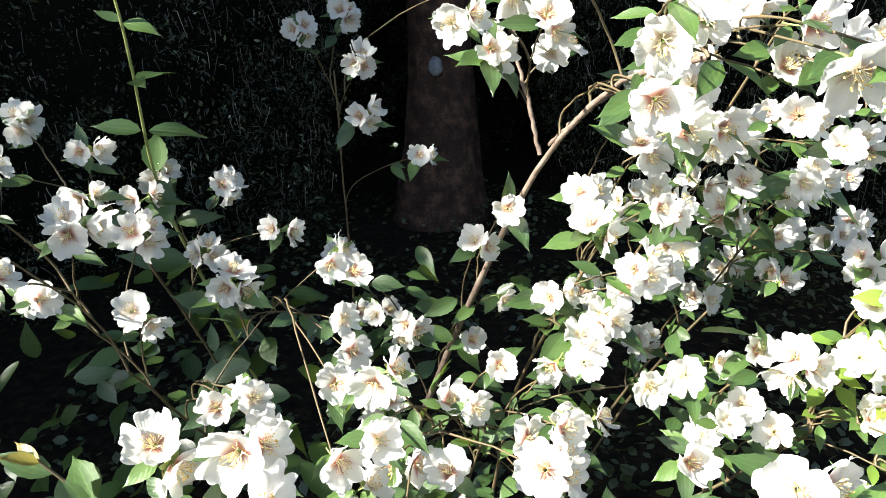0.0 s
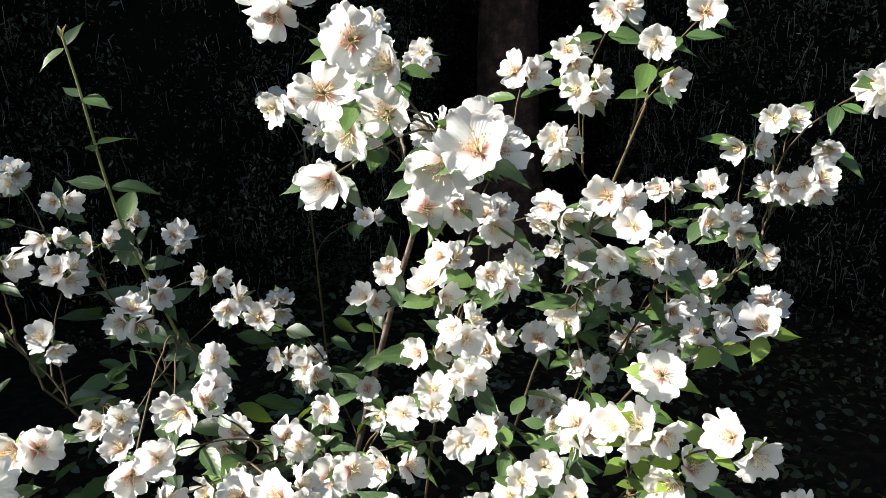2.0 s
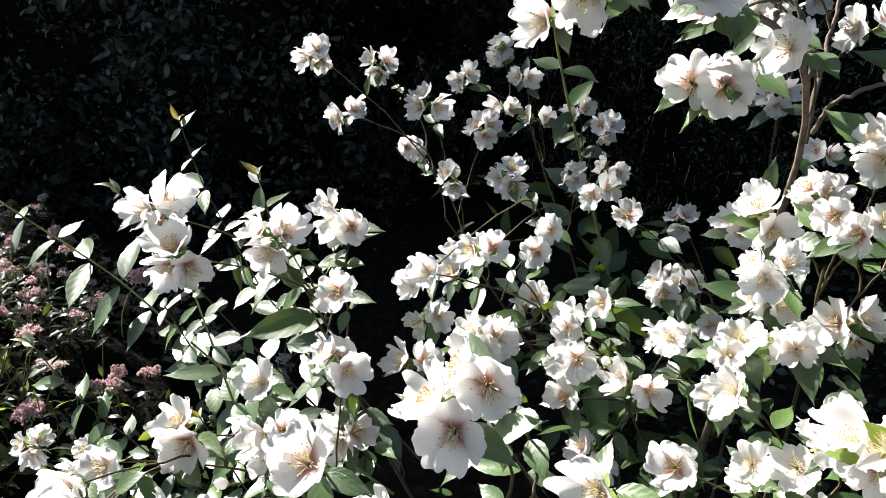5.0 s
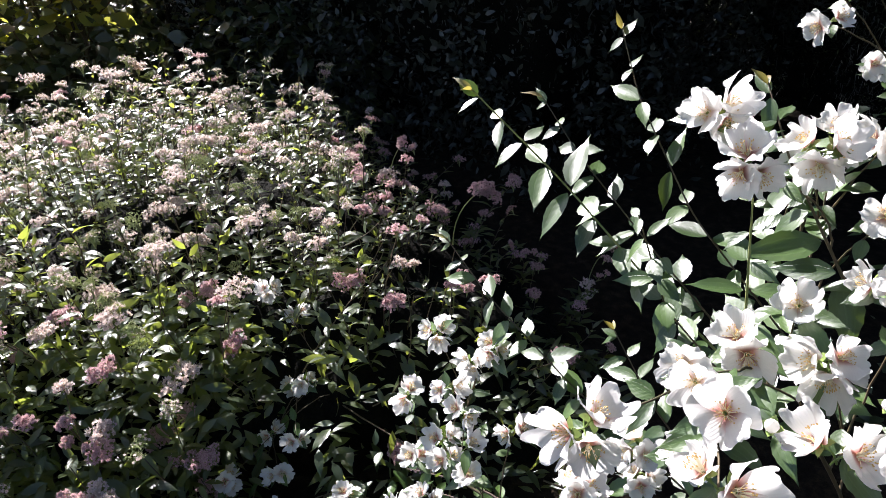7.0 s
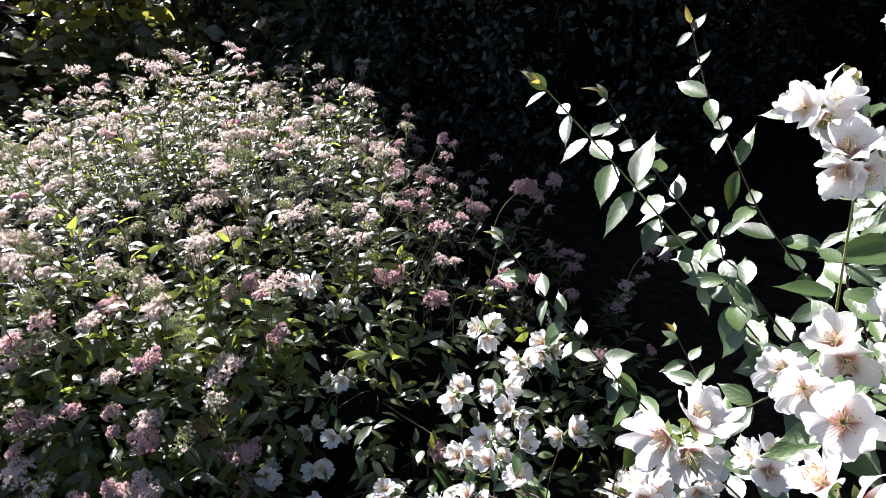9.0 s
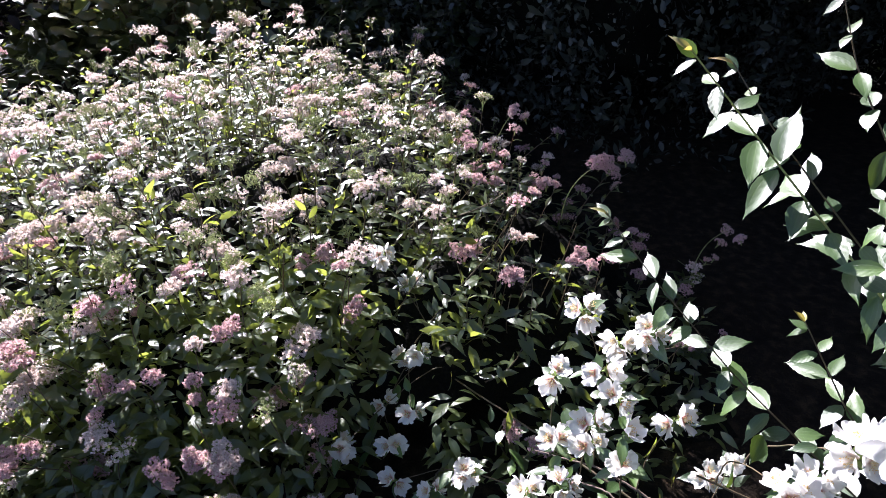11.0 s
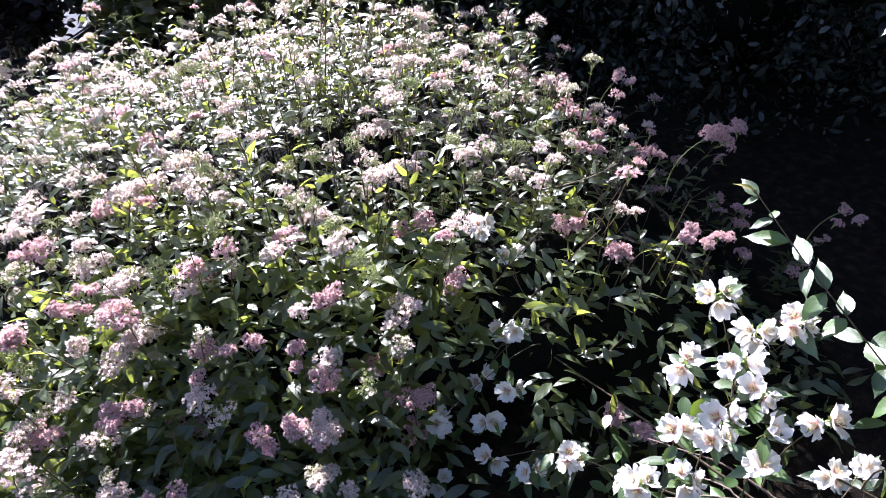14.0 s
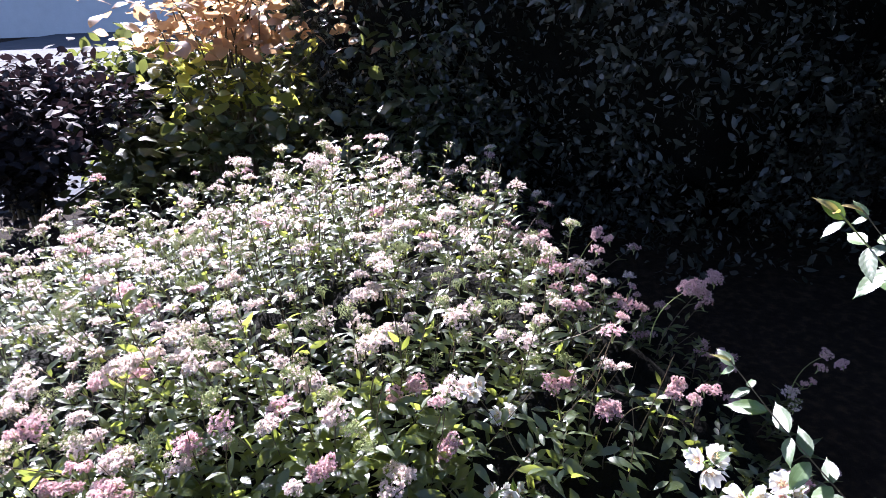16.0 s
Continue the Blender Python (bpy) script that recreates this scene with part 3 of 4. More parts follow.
def flower_meshes(radius, cup, seed):
    head, tuft, back = Bag(), Bag(), Bag()
    for k in range(4):
        a = k * np.pi / 2 + rng.normal(0, 0.12)
        c = cup * rng.uniform(0.75, 1.3)
        shape = petal(radius * rng.uniform(0.88, 1.12), c, rng.uniform(0.52, 0.63), rng.uniform(-0.1, 0.1))
        ca, sa = math.cos(a), math.sin(a)
        turn = np.array([[ca, -sa, 0], [sa, ca, 0], [0, 0, 1]])
        roll = rng.normal(0, 0.2)
        turn = turn @ np.array([[math.cos(roll), 0, math.sin(roll)], [0, 1, 0], [-math.sin(roll), 0, math.cos(roll)]])
        head.add(shape, (0, 0, 0.0009 * k), turn, 1.0, chance=seed)
    for k in range(26):
        a, lean = rng.uniform(0, 2 * np.pi), rng.uniform(0.12, 0.7)
        tip = radius * np.array([lean * math.cos(a) * 0.62, lean * math.sin(a) * 0.62, 0.62 - 0.3 * lean + rng.normal(0, 0.04)])
        root = radius * np.array([math.cos(a), math.sin(a), 0.3]) * 0.08
        tuft.add(tube(bend(root, tip, (0, 0, radius * 0.25), 3), [0.00034, 0.0003, 0.00024], 3))
        box = tube([tip - (0, 0, 0.0009), tip, tip + (0, 0, 0.0009)], [0.0003, 0.0007, 0.0003], 4)
        tuft.add(box, slot=1)
    for k in range(4):
        a = k * np.pi / 2 + np.pi / 4
        back.add(blade(radius * 0.52, radius * 0.34, 0.1, 0.1, 4, 3, 0.7), (0, 0, -0.0022), basis((math.cos(a), math.sin(a), 0.1), (0, 0, 1)))
    back.add(tube([(0, 0, -0.001), (0, 0, -0.005), (0, 0, -0.008)], [0.0035, 0.003, 0.0012], 7))
    back.add(tube(bend((0, 0, -0.007), (0.003, 0.006, -0.024), (0, 0, -0.01), 5), 0.0009, 5))
    return head.mesh("flower", PETAL), tuft.mesh("stamen_tuft", FILAMENT, ANTHER), back.mesh("calyx", CALYX)


FLOWERS = [flower_meshes(0.025, c, s) for c, s in ((0.45, 0.1), (0.7, 0.25), (0.4, 0.4), (0.85, 0.55), (0.6, 0.05), (1.0, 0.33), (0.5, 0.9), (0.75, 0.8), (0.55, 0.48), (0.65, 0.18))]


def bud_mesh():
    """A plump closed bud in its four green sepals, on a short stalk."""
    v, f, b = lump((0.0046, 0.0046, 0.0075), 2.0, 9, 12, 0.12)
    v[:, :2] *= 1 - 22 * np.clip(v[:, 2:], 0, 1)
    bag = Bag().add((v, f, b + (0, 0.8, 0)))
    for k in range(4):
        a = k * np.pi / 2
        c = np.array([math.cos(a), math.sin(a), 0])
        bag.add(blade(0.009, 0.006, 0.2, 0.2, 4, 3, 0.8), -0.0065 * np.array([0, 0, 1]) + 0.002 * c, basis(0.5 * c + (0, 0, 1), -c + (0, 0, 0.5)), slot=1)
    bag.add(tube([(0, 0, -0.006), (0.001, 0, -0.012), (0.003, 0.001, -0.022)], [0.0022, 0.001, 0.0009], 5), slot=1)
    return bag.mesh("flower_bud", PETAL, CALYX)


BUD = bud_mesh()
CUPPED = (1, 3, 5, 5, 7, 7, 4, 9)   # the less widely opened ones
VIEW_SIDE = np.array([0.38, -0.2, 1.62])   # the open side towards which the sprays turn


def sprays_of(groups):
    """Each spray with its number of flowers: fewer where others crowd round it."""
    every = np.array([p for g in groups for p in g])
    for p in every:
        close = int((np.linalg.norm(every - p, axis=1) < 0.05).sum()) - 1
        alone = p[0] > 0.5 and p[1] < 0.62 and p[2] > 1.25
        loose = int((np.linalg.norm(every - p, axis=1) < 0.085).sum()) == 1
        low_front = p[1] < 0.45 and p[0] > -0.3 and p[2] < 1.4
        if any(np.allclose(p, q) for q in SPRAY_FULL):
            yield p, 3
            continue
        yield p, 1 + int(close == 0 and rng.random() < (0.35 if p[0] > -0.04 else 0.9)) + int(loose and p[0] < -0.04) if low_front else 1 if alone or (p[1] < 0.51 and p[2] > 1.4) else int(rng.choice((2, 3, 3))) if loose else max(1, int(rng.choice((1, 2, 2, 3))) - close)


class Shrub:
    """A many-stemmed shrub: limbs from the base, a twig to every spray, leaves in pairs and flowers in small clusters."""

    def __init__(self, base, label, near):
        self.ob = thing("mock_orange_shrub", base, label, "shrub", "mock orange shrubs")
        self.near, self.rest = near, Bag()
        self.nodes, self.leaf_count = [], 0

    def limb(self, points, thick, thin, mat=BARK, name="limb"):
        line = spline(points, 26)
        line[1:-1] += rng.normal(0, 0.0009, (24, 3))
        radii = np.linspace(thick, thin, len(line)) * (1 + 0.12 * rng.normal(0, 1, len(line)).clip(-1, 1))
        part(name, Bag().add(tube(line, radii, 8)).mesh(name, mat), self.ob)
        self.nodes += [p for p in line[6:]]
        return line

    def leaf(self, at, along, normal, size=1.0, kind=0):
        k = int(rng.integers(6))
        turn = basis(along, normal)
        if kind or (self.near(at) and self.leaf_count < 300):
            me = (LEAF_MESHES[k], FRESH_MESHES[k % 3], TIP_MESHES[k % 3])[kind]
            part(("leaf", "young_leaf", "bronze_leaf")[kind], me, self.ob, "", placed(at, turn, size))
            self.leaf_count += kind == 0
        else:
            self.rest.add(LEAVES[k], at, turn, size)

    def pair(self, at, stem, turned, size=1.0, droop=0.25, kind=0):
        """Two leaves facing each other across the stem."""
        side = unit(np.cross(stem, (0.1, 0.2, 1.0)))
        up = unit(np.cross(side, stem))
        a = side * math.cos(turned) + 0.45 * up * math.sin(turned) + 0.5 * unit(stem) * abs(math.sin(turned))
        for s in (1, -1):
            d = unit((0.5 if kind == 2 else 1.0) * s * a + (1.2 if kind == 2 else 0.55) * unit(stem) + (0, 0, -droop) + rng.normal(0, 0.16, 3))
            n = np.array([0.15, -0.62, 0.95]) + rng.normal(0, 0.14, 3)
            if kind != 2:   # the blade lies towards the light
                d = unit(d - 0.8 * np.dot(d, unit(n)) * unit(n))
            self.leaf(np.asarray(at), d, n, size * rng.uniform(0.82, 1.15), kind)

    def flower(self, at, face, size):
        k = int(rng.choice(CUPPED if at[1] < 0.52 else len(FLOWERS)))
        spin = rng.uniform(0, 2 * np.pi)
        m = basis(np.cross(face, (math.cos(spin), math.sin(spin), 0.3)), face)
        head, tuft, back = FLOWERS[k]
        ob = part("flower", head, self.ob, "", placed(at, m, size))
        part("stamen_tuft", tuft, ob)
        part("calyx", back, ob)

    def spray(self, at, flowers, leaves=2):
        at = np.asarray(at, float)
        out = unit(VIEW_SIDE - at)
        turned = 0.42 if at[1] < 0.51 and at[2] > 1.4 else 0.2
        face = unit(out + (0, 0, 0.12) + rng.normal(0, turned, 3))
        heart = at - 0.022 * face
        # the twig comes from below and behind
        want = heart - 0.1 * out - (0, 0, 0.1)
        best = min(self.nodes, key=lambda q: np.linalg.norm(q - want) + (0.4 if q[2] > at[2] + 0.05 else 0) + 2.0 * max(0, np.dot(q - heart, out)))
        line = bend(best, heart, np.array([0, 0, 0.3 * np.linalg.norm(heart - best)]) - 0.04 * out, 12, 0.0007)
        part("twig", Bag().add(tube(line, np.linspace(0.0017, 0.0009, 12), 5)).mesh("twig", TWIG), self.ob)
        self.nodes += [line[4], line[7]]
        stem = unit(line[-1] - line[-3])
        first = rng.uniform(0, np.pi)
        young = 1 if (at[0] > 0.38 and at[1] < 0.66 and rng.random() < 0.85) else 0
        crowded = at[1] < 0.7 and at[2] > 1.0
        for k in range(leaves):
            j = -1 - 2 * k
            self.pair(line[j] - 0.004 * stem, unit(line[j] - line[j - 1]), first + k * np.pi / 2, (0.95 if young else rng.uniform(0.5, 0.85)) * (0.75 if crowded else 1.0), 0.25, young)
        side, up = basis(face, (0, 0, 1))[:, 0], basis(face, (0, 0, 1))[:, 2]
        turn = (0.0 if flowers == 2 else -0.5 * np.pi) + rng.normal(0, 0.5)
        for k in range(flowers):
            a = turn + 2 * np.pi * k / flowers
            spread = 0.0 if flowers == 1 else rng.uniform(0.65, 1.0)
            f = unit(face + spread * (math.cos(a) * side + math.sin(a) * up) + rng.normal(0, 0.14, 3) - (0, 0, 0.12))
            self.flower(at - 0.024 * face + (0.014 if flowers == 1 else 0.016) * f, f, rng.uniform(0.9, 1.08) if at[1] < 0.45 else rng.uniform(0.82, 1.02))
        if rng.random() < 0.12:
            p = heart + 0.02 * (side * rng.normal() + up * abs(rng.normal()))
            part("flower_bud", BUD, self.ob, "", placed(p, basis(side, face), rng.uniform(0.8, 1.2)))

    def shoot(self, points, gap, size, thick=0.0021, mat=TWIG, tip=True, droop=0.38):
        """A leafy shoot without flowers, its leaves in crossed pairs that get smaller to the tip."""
        line = spline(points, 34)
        part("shoot", Bag().add(tube(line, np.linspace(thick, thick * 0.45, 34), 6)).mesh("shoot", mat), self.ob)
        d = np.r_[0, np.cumsum(np.linalg.norm(np.diff(line, axis=0), axis=1))]
        s, k = d[-1] - 0.004, 0
        while s > 0.03:
            p = np.array([np.interp(s, d, line[:, j]) for j in range(3)])
            q = np.array([np.interp(s - 0.01, d, line[:, j]) for j in range(3)])
            grown = min(0.97, 0.4 + 0.13 * k)
            kind = 2 if (tip and k == 0) else 0
            self.pair(p, unit(p - q), k * np.pi / 2 + rng.normal(0, 0.2), (1.0 if kind else size * grown), droop, kind)
            s -= 0.012 if kind else gap * (0.6 + 0.4 * grown)
            k += 1
        self.nodes += [line[3], line[8]]

    def filler(self, count, low, high):
        """Leaves on short side twigs all along the limbs and twigs."""
        pool = [q for q in self.nodes if low < q[2] < high]
        for k in range(count):
            q = pool[int(rng.integers(len(pool)))] + rng.normal(0, 0.045, 3)
            q = q - 0.05 * unit(VIEW_SIDE - q)
            d = unit(rng.normal(0, 1, 3) * (1, 1, 0.45) + 0.3 * unit(VIEW_SIDE - q))
            self.rest.add(LEAVES[k % 6], q, basis(d, rng.normal(0, 0.4, 3) + (0, 0, 1)), rng.uniform(0.6, 0.95))

    def finish(self):
        part("foliage", self.rest.mesh("foliage", LEAF), self.ob, "", kind="stuff")


SPRAY_CENTRE = [
    (-0.422, 0.505, 1.393), (-0.391, 0.536, 1.311), (-0.142, 1.263, 1.425),
    (-0.134, 0.830, 1.222), (-0.125, 1.216, 1.337), (-0.120, 0.720, 1.187), (-0.104, 0.595, 1.181), (-0.104, 0.685, 1.165),
    (-0.096, 1.011, 1.055), (-0.089, 0.488, 1.168), (-0.074, 0.499, 1.124), (-0.057, 0.480, 1.192), (-0.054, 0.880, 1.083),
    (-0.040, 0.566, 1.092), (-0.035, 0.454, 1.094), (-0.028, 1.211, 1.266), (0.006, 0.651, 1.119), (0.006, 0.520, 1.125),
    (0.028, 0.626, 1.134), (0.042, 0.889, 1.066), (0.060, 0.646, 1.165), (0.067, 0.563, 1.622), (0.081, 0.779, 1.547),
    (0.085, 0.579, 1.121), (0.098, 0.750, 1.601), (0.087, 0.868, 1.278), (0.095, 0.933, 1.113),
]
SPRAY_MID_LO = [
    (0.120, 0.560, 1.147), (0.126, 0.588, 1.024), (0.131, 0.672, 1.151), (0.149, 0.655, 1.164), (0.153, 0.821, 1.168),
    (0.153, 0.608, 1.119), (0.177, 0.725, 1.136), (0.183, 0.735, 1.288), (0.211, 0.780, 1.145), (0.215, 0.812, 1.139),
    (0.218, 1.066, 0.918), (0.220, 0.692, 1.263), (0.220, 0.913, 1.137), (0.229, 0.646, 1.131), (0.245, 0.565, 1.098),
    (0.246, 0.819, 1.185), (0.255, 0.620, 1.164), (0.277, 0.975, 1.245), (0.279, 0.861, 1.296), (0.284, 0.629, 1.085),
    (0.300, 0.601, 1.118), (0.315, 0.870, 1.175), (0.320, 0.627, 1.125), (0.325, 0.986, 1.005), (0.341, 0.923, 1.186),
    (0.344, 0.952, 1.184), (0.354, 0.595, 1.189),
]
SPRAY_MID_HI = [
    (0.102, 1.085, 1.562), (0.116, 0.743, 1.513), (0.143, 0.457, 1.487), (0.151, 0.485, 1.514),
    (0.153, 0.901, 1.480), (0.182, 0.815, 1.304), (0.184, 0.493, 1.530), (0.206, 0.559, 1.435), (0.208, 0.588, 1.435),
    (0.212, 0.668, 1.465), (0.235, 0.559, 1.442), (0.236, 0.633, 1.462), (0.244, 0.819, 1.448),
    (0.248, 0.794, 1.372), (0.249, 0.733, 1.314), (0.251, 0.499, 1.491), (0.273, 0.751, 1.309), (0.283, 0.858, 1.549),
    (0.321, 0.763, 1.383), (0.327, 0.872, 1.454), (0.339, 0.865, 1.304), (0.345, 0.924, 1.572), (0.354, 0.782, 1.329),
]
SPRAY_RIGHT_HI = [
    (0.361, 0.815, 1.531), (0.376, 0.838, 1.279), (0.391, 0.707, 1.345), (0.393, 0.725, 1.411), (0.396, 0.883, 1.370),
    (0.396, 0.889, 1.621), (0.405, 0.676, 1.389), (0.427, 0.600, 1.256), (0.436, 0.575, 1.274), (0.458, 0.840, 1.543),
    (0.460, 0.809, 1.323), (0.482, 0.795, 1.619), (0.502, 0.921, 1.274), (0.519, 0.578, 1.320), (0.527, 0.926, 1.393),
    (0.573, 0.900, 1.344), (0.591, 0.972, 1.444), (0.621, 0.931, 1.392), (0.635, 0.677, 1.540),
    (0.661, 0.899, 1.402), (0.662, 1.027, 1.474), (0.685, 0.940, 1.452),
]
SPRAY_FAR_LEFT = [
    (-0.599, 0.896, 1.325), (-0.590, 0.969, 1.380), (-0.502, 0.967, 1.337), (-0.490, 0.917, 1.285), (-0.454, 0.627, 1.378),
    (-0.451, 0.695, 1.231), (-0.432, 0.665, 1.242), (-0.425, 0.938, 1.272), (-0.376, 0.671, 1.325), (-0.366, 0.987, 1.171),
    (-0.354, 0.773, 1.281), (-0.338, 0.698, 1.203), (-0.328, 1.029, 1.263), (-0.249, 1.302, 1.479), (-0.248, 0.670, 1.113),
    (-0.241, 0.740, 1.227), (-0.233, 0.945, 1.220), (-0.211, 0.642, 1.133), (-0.181, 0.608, 1.119), (-0.171, 1.343, 1.506),
    (-0.167, 1.069, 1.127), (-0.153, 1.025, 1.051),
]
SPRAY_NEAR_A = [
    (-0.587, 0.379, 0.357), (-0.445, 0.135, 0.640), (-0.439, 0.049, 0.565), (-0.215, 0.432, 1.218), (-0.191, 0.365, 1.196),
    (-0.175, 0.129, 0.785), (-0.146, 0.421, 1.235), (-0.136, 0.220, 1.283), (-0.112, 0.322, 1.245), (-0.091, 0.212, 0.906),
    (-0.085, 0.221, 1.248), (-0.076, 0.382, 1.186), (-0.054, 0.286, 1.109), 
    (-0.037, 0.353, 1.127), (-0.016, 0.196, 1.101), (0.002, 0.128, 1.112),
    (0.018, 0.336, 1.155), (0.052, 0.015, 1.098), (0.059, 0.100, 1.134),
    (0.100, 0.095, 1.141), (0.141, 0.156, 1.131), (0.141, 0.065, 1.126), (0.167, 0.379, 1.190),
]
SPRAY_NEAR_B = [
    (0.179, 0.402, 1.586), (0.181, 0.183, 1.152), (0.203, 0.422, 1.568), (0.235, 0.346, 1.256),
    (0.239, 0.223, 1.237), (0.244, 0.401, 1.501), (0.258, 0.262, 1.182), (0.271, 0.388, 1.522),
    (0.285, 0.289, 1.276), (0.307, 0.299, 1.168), (0.338, 0.355, 1.233), (0.507, 0.437, 1.177),
]
SPRAY_RIGHT_LO = [
    (0.362, 0.617, 1.097), (0.379, 0.916, 1.113), (0.407, 0.539, 1.070), (0.418, 0.541, 1.231), (0.448, 0.464, 1.155),
    (0.462, 0.583, 1.154), (0.486, 0.887, 1.156), (0.494, 0.921, 1.148), (0.495, 0.516, 1.238), (0.509, 0.748, 1.239),
    (0.512, 0.979, 1.186), (0.529, 1.001, 1.187), (0.607, 0.993, 1.175), (0.668, 1.088, 1.247), (0.675, 1.052, 1.175),
]
SPRAY_RIGHT_NEAR = [
    (0.572, 0.536, 1.160), (0.582, 0.499, 1.023), (0.525, 0.505, 1.144), (0.413, 0.551, 1.072), (0.516, 0.502, 1.062), (0.455, 0.400, 1.045),
]
SPRAY_FRONT = [
    (-0.637, 0.113, 0.657), (-0.590, -0.024, 0.642), (-0.583, -0.061, 0.350), (-0.576, -0.017, 0.502), (-0.568, 0.135, 0.728),
    (-0.542, 0.042, 0.678), (-0.520, 0.022, 0.587), (-0.515, -0.008, 0.437), (-0.451, 0.059, 0.627),
]
SPRAY_LOW = [
    (-1.248, -0.290, 0.529), (-1.205, -0.224, 0.476), (-1.087, -0.253, 0.323), (-1.035, -0.217, 0.365), (-0.971, -0.322, 0.271),
    (-0.890, -0.258, 0.305), (-0.875, -0.417, 0.235), (-0.837, -0.421, 0.075), (-0.823, -0.310, 0.155),
    (-0.769, -0.233, 0.160), (-0.705, -0.159, 0.289),
]

SPRAY_MORE = [
    (-0.448, 1.068, 1.273), (0.404, 0.917, 1.234), (0.486, 1.001, 1.370), (0.555, 1.027, 1.183), (0.581, 1.084, 1.207), (0.536, 0.916, 1.348),
    (0.458, 1.013, 1.125), (0.440, 0.829, 1.584), (0.635, 1.022, 1.475), (-0.123, 0.879, 1.181), (-0.067, 0.646, 1.114), (0.172, 0.748, 1.137),
    (0.024, 0.675, 1.523), (0.071, 0.843, 1.480), (0.053, 0.887, 1.219), (0.367, 0.705, 1.144), (0.330, 0.717, 1.123), (0.397, 0.549, 1.215),
    (0.445, 0.592, 1.127), (0.089, 0.577, 1.075), (0.257, 0.485, 1.524), (0.273, 0.466, 1.504), (0.156, 0.422, 1.547), (-0.052, 0.558, 1.210),
    (0.096, 0.459, 1.188),
]
SPRAY_NEAR_MORE = [
    (-0.668, 0.047, 0.718), (-0.538, 0.033, 0.515), (-0.637, 0.363, 0.270), (-0.594, 0.388, 0.345), (-0.334, 0.326, 0.591), (-0.168, 0.201, 0.842),
    (-0.493, 0.055, 0.660), (-0.430, 0.049, 0.569), (-0.873, -0.307, 0.230), (-0.750, -0.228, 0.203), (-0.652, -0.044, 0.277),
    (0.010, 0.271, 1.081), (-0.108, 0.400, 0.976),
]

SPRAY_FULL = [(0.052, 0.015, 1.098), (0.010, 0.271, 1.081), (-0.136, 0.220, 1.283), (-0.085, 0.221, 1.248)]   # clusters of three

tall = Shrub((-0.15, 1.25, 0.0), "tall mock orange in full white bloom with arching leafy branches", lambda p: p[1] < 0.9 and p[0] > -0.3)
tall.limb([(-0.33, 1.41, -0.03), (-0.12, 1.17, 0.55), (0.039, 0.981, 1.079), (0.134, 0.871, 1.354), (0.19, 0.74, 1.46), (0.22, 0.58, 1.49)], 0.0095, 0.0026)
tall.limb([(0.128, 0.876, 1.34), (0.112, 0.9, 1.41), (0.1, 0.926, 1.456), (0.09, 0.95, 1.55)], 0.0035, 0.0016)
tall.limb([(0.138, 0.868, 1.355), (0.165, 0.84, 1.395), (0.21, 0.85, 1.42), (0.27, 0.86, 1.43)], 0.003, 0.0014)
for foot, knee, top in (((-0.3, 1.3), (-0.35, 1.15, 0.7), (-0.5, 0.98, 1.26)), ((-0.2, 1.4), (-0.2, 1.4, 0.8), (-0.2, 1.33, 1.4)),
                        ((-0.25, 1.2), (-0.3, 0.95, 0.75), (-0.38, 0.72, 1.12)), ((-0.05, 1.2), (0.0, 0.95, 0.65), (0.05, 0.72, 1.02)),
                        ((0.0, 1.25), (0.25, 1.1, 0.7), (0.48, 0.98, 1.2)), ((0.05, 1.3), (0.4, 1.2, 0.8), (0.65, 1.06, 1.28)),
                        ((0.05, 1.15), (0.25, 0.9, 0.65), (0.42, 0.66, 1.06)), ((0.0, 1.15), (0.12, 1.02, 0.9), (0.2, 0.84, 1.22)),
                        ((0.05, 1.3), (0.3, 1.15, 1.0), (0.44, 0.92, 1.5))):
    tall.limb([(*foot, -0.03), knee, top], 0.0045, 0.0018, TWIG)
# a bare-stemmed upright shoot with large shaded leaves
tall.shoot([(-0.36, 1.2, 0.75), (-0.45, 1.08, 1.2), (-0.447, 1.033, 1.304), (-0.421, 0.97, 1.41), (-0.412, 0.941, 1.505), (-0.415, 0.92, 1.6)], 0.095, 1.35, 0.0042, STALK, True, 0.1)
for at, n in sprays_of((SPRAY_CENTRE, SPRAY_MID_LO, SPRAY_MID_HI, SPRAY_RIGHT_HI, SPRAY_FAR_LEFT, SPRAY_RIGHT_LO, SPRAY_RIGHT_NEAR, SPRAY_MORE, [p for p in SPRAY_NEAR_A + SPRAY_NEAR_B if p[2] > 1.4])):
    tall.spray(at, n, int(rng.choice((2, 3, 3) if at[0] > 0.2 and at[2] < 1.3 else (1, 2, 2))))
tall.filler(190, 0.35, 1.12)
for k in range(110):   # broad old leaves low in the shaded part
    p = (rng.uniform(-0.85, -0.05), rng.uniform(0.97, 1.28), rng.uniform(0.55, 1.08))
    tall.rest.add(LEAVES[k % 6], p, basis(unit(rng.normal(0, 1, 3) * (1, 1, 0.5) + (0, -0.5, -0.2)), (0, -0.5, 1) + rng.normal(0, 0.3, 3)), rng.uniform(1.0, 1.5))
tall.finish()

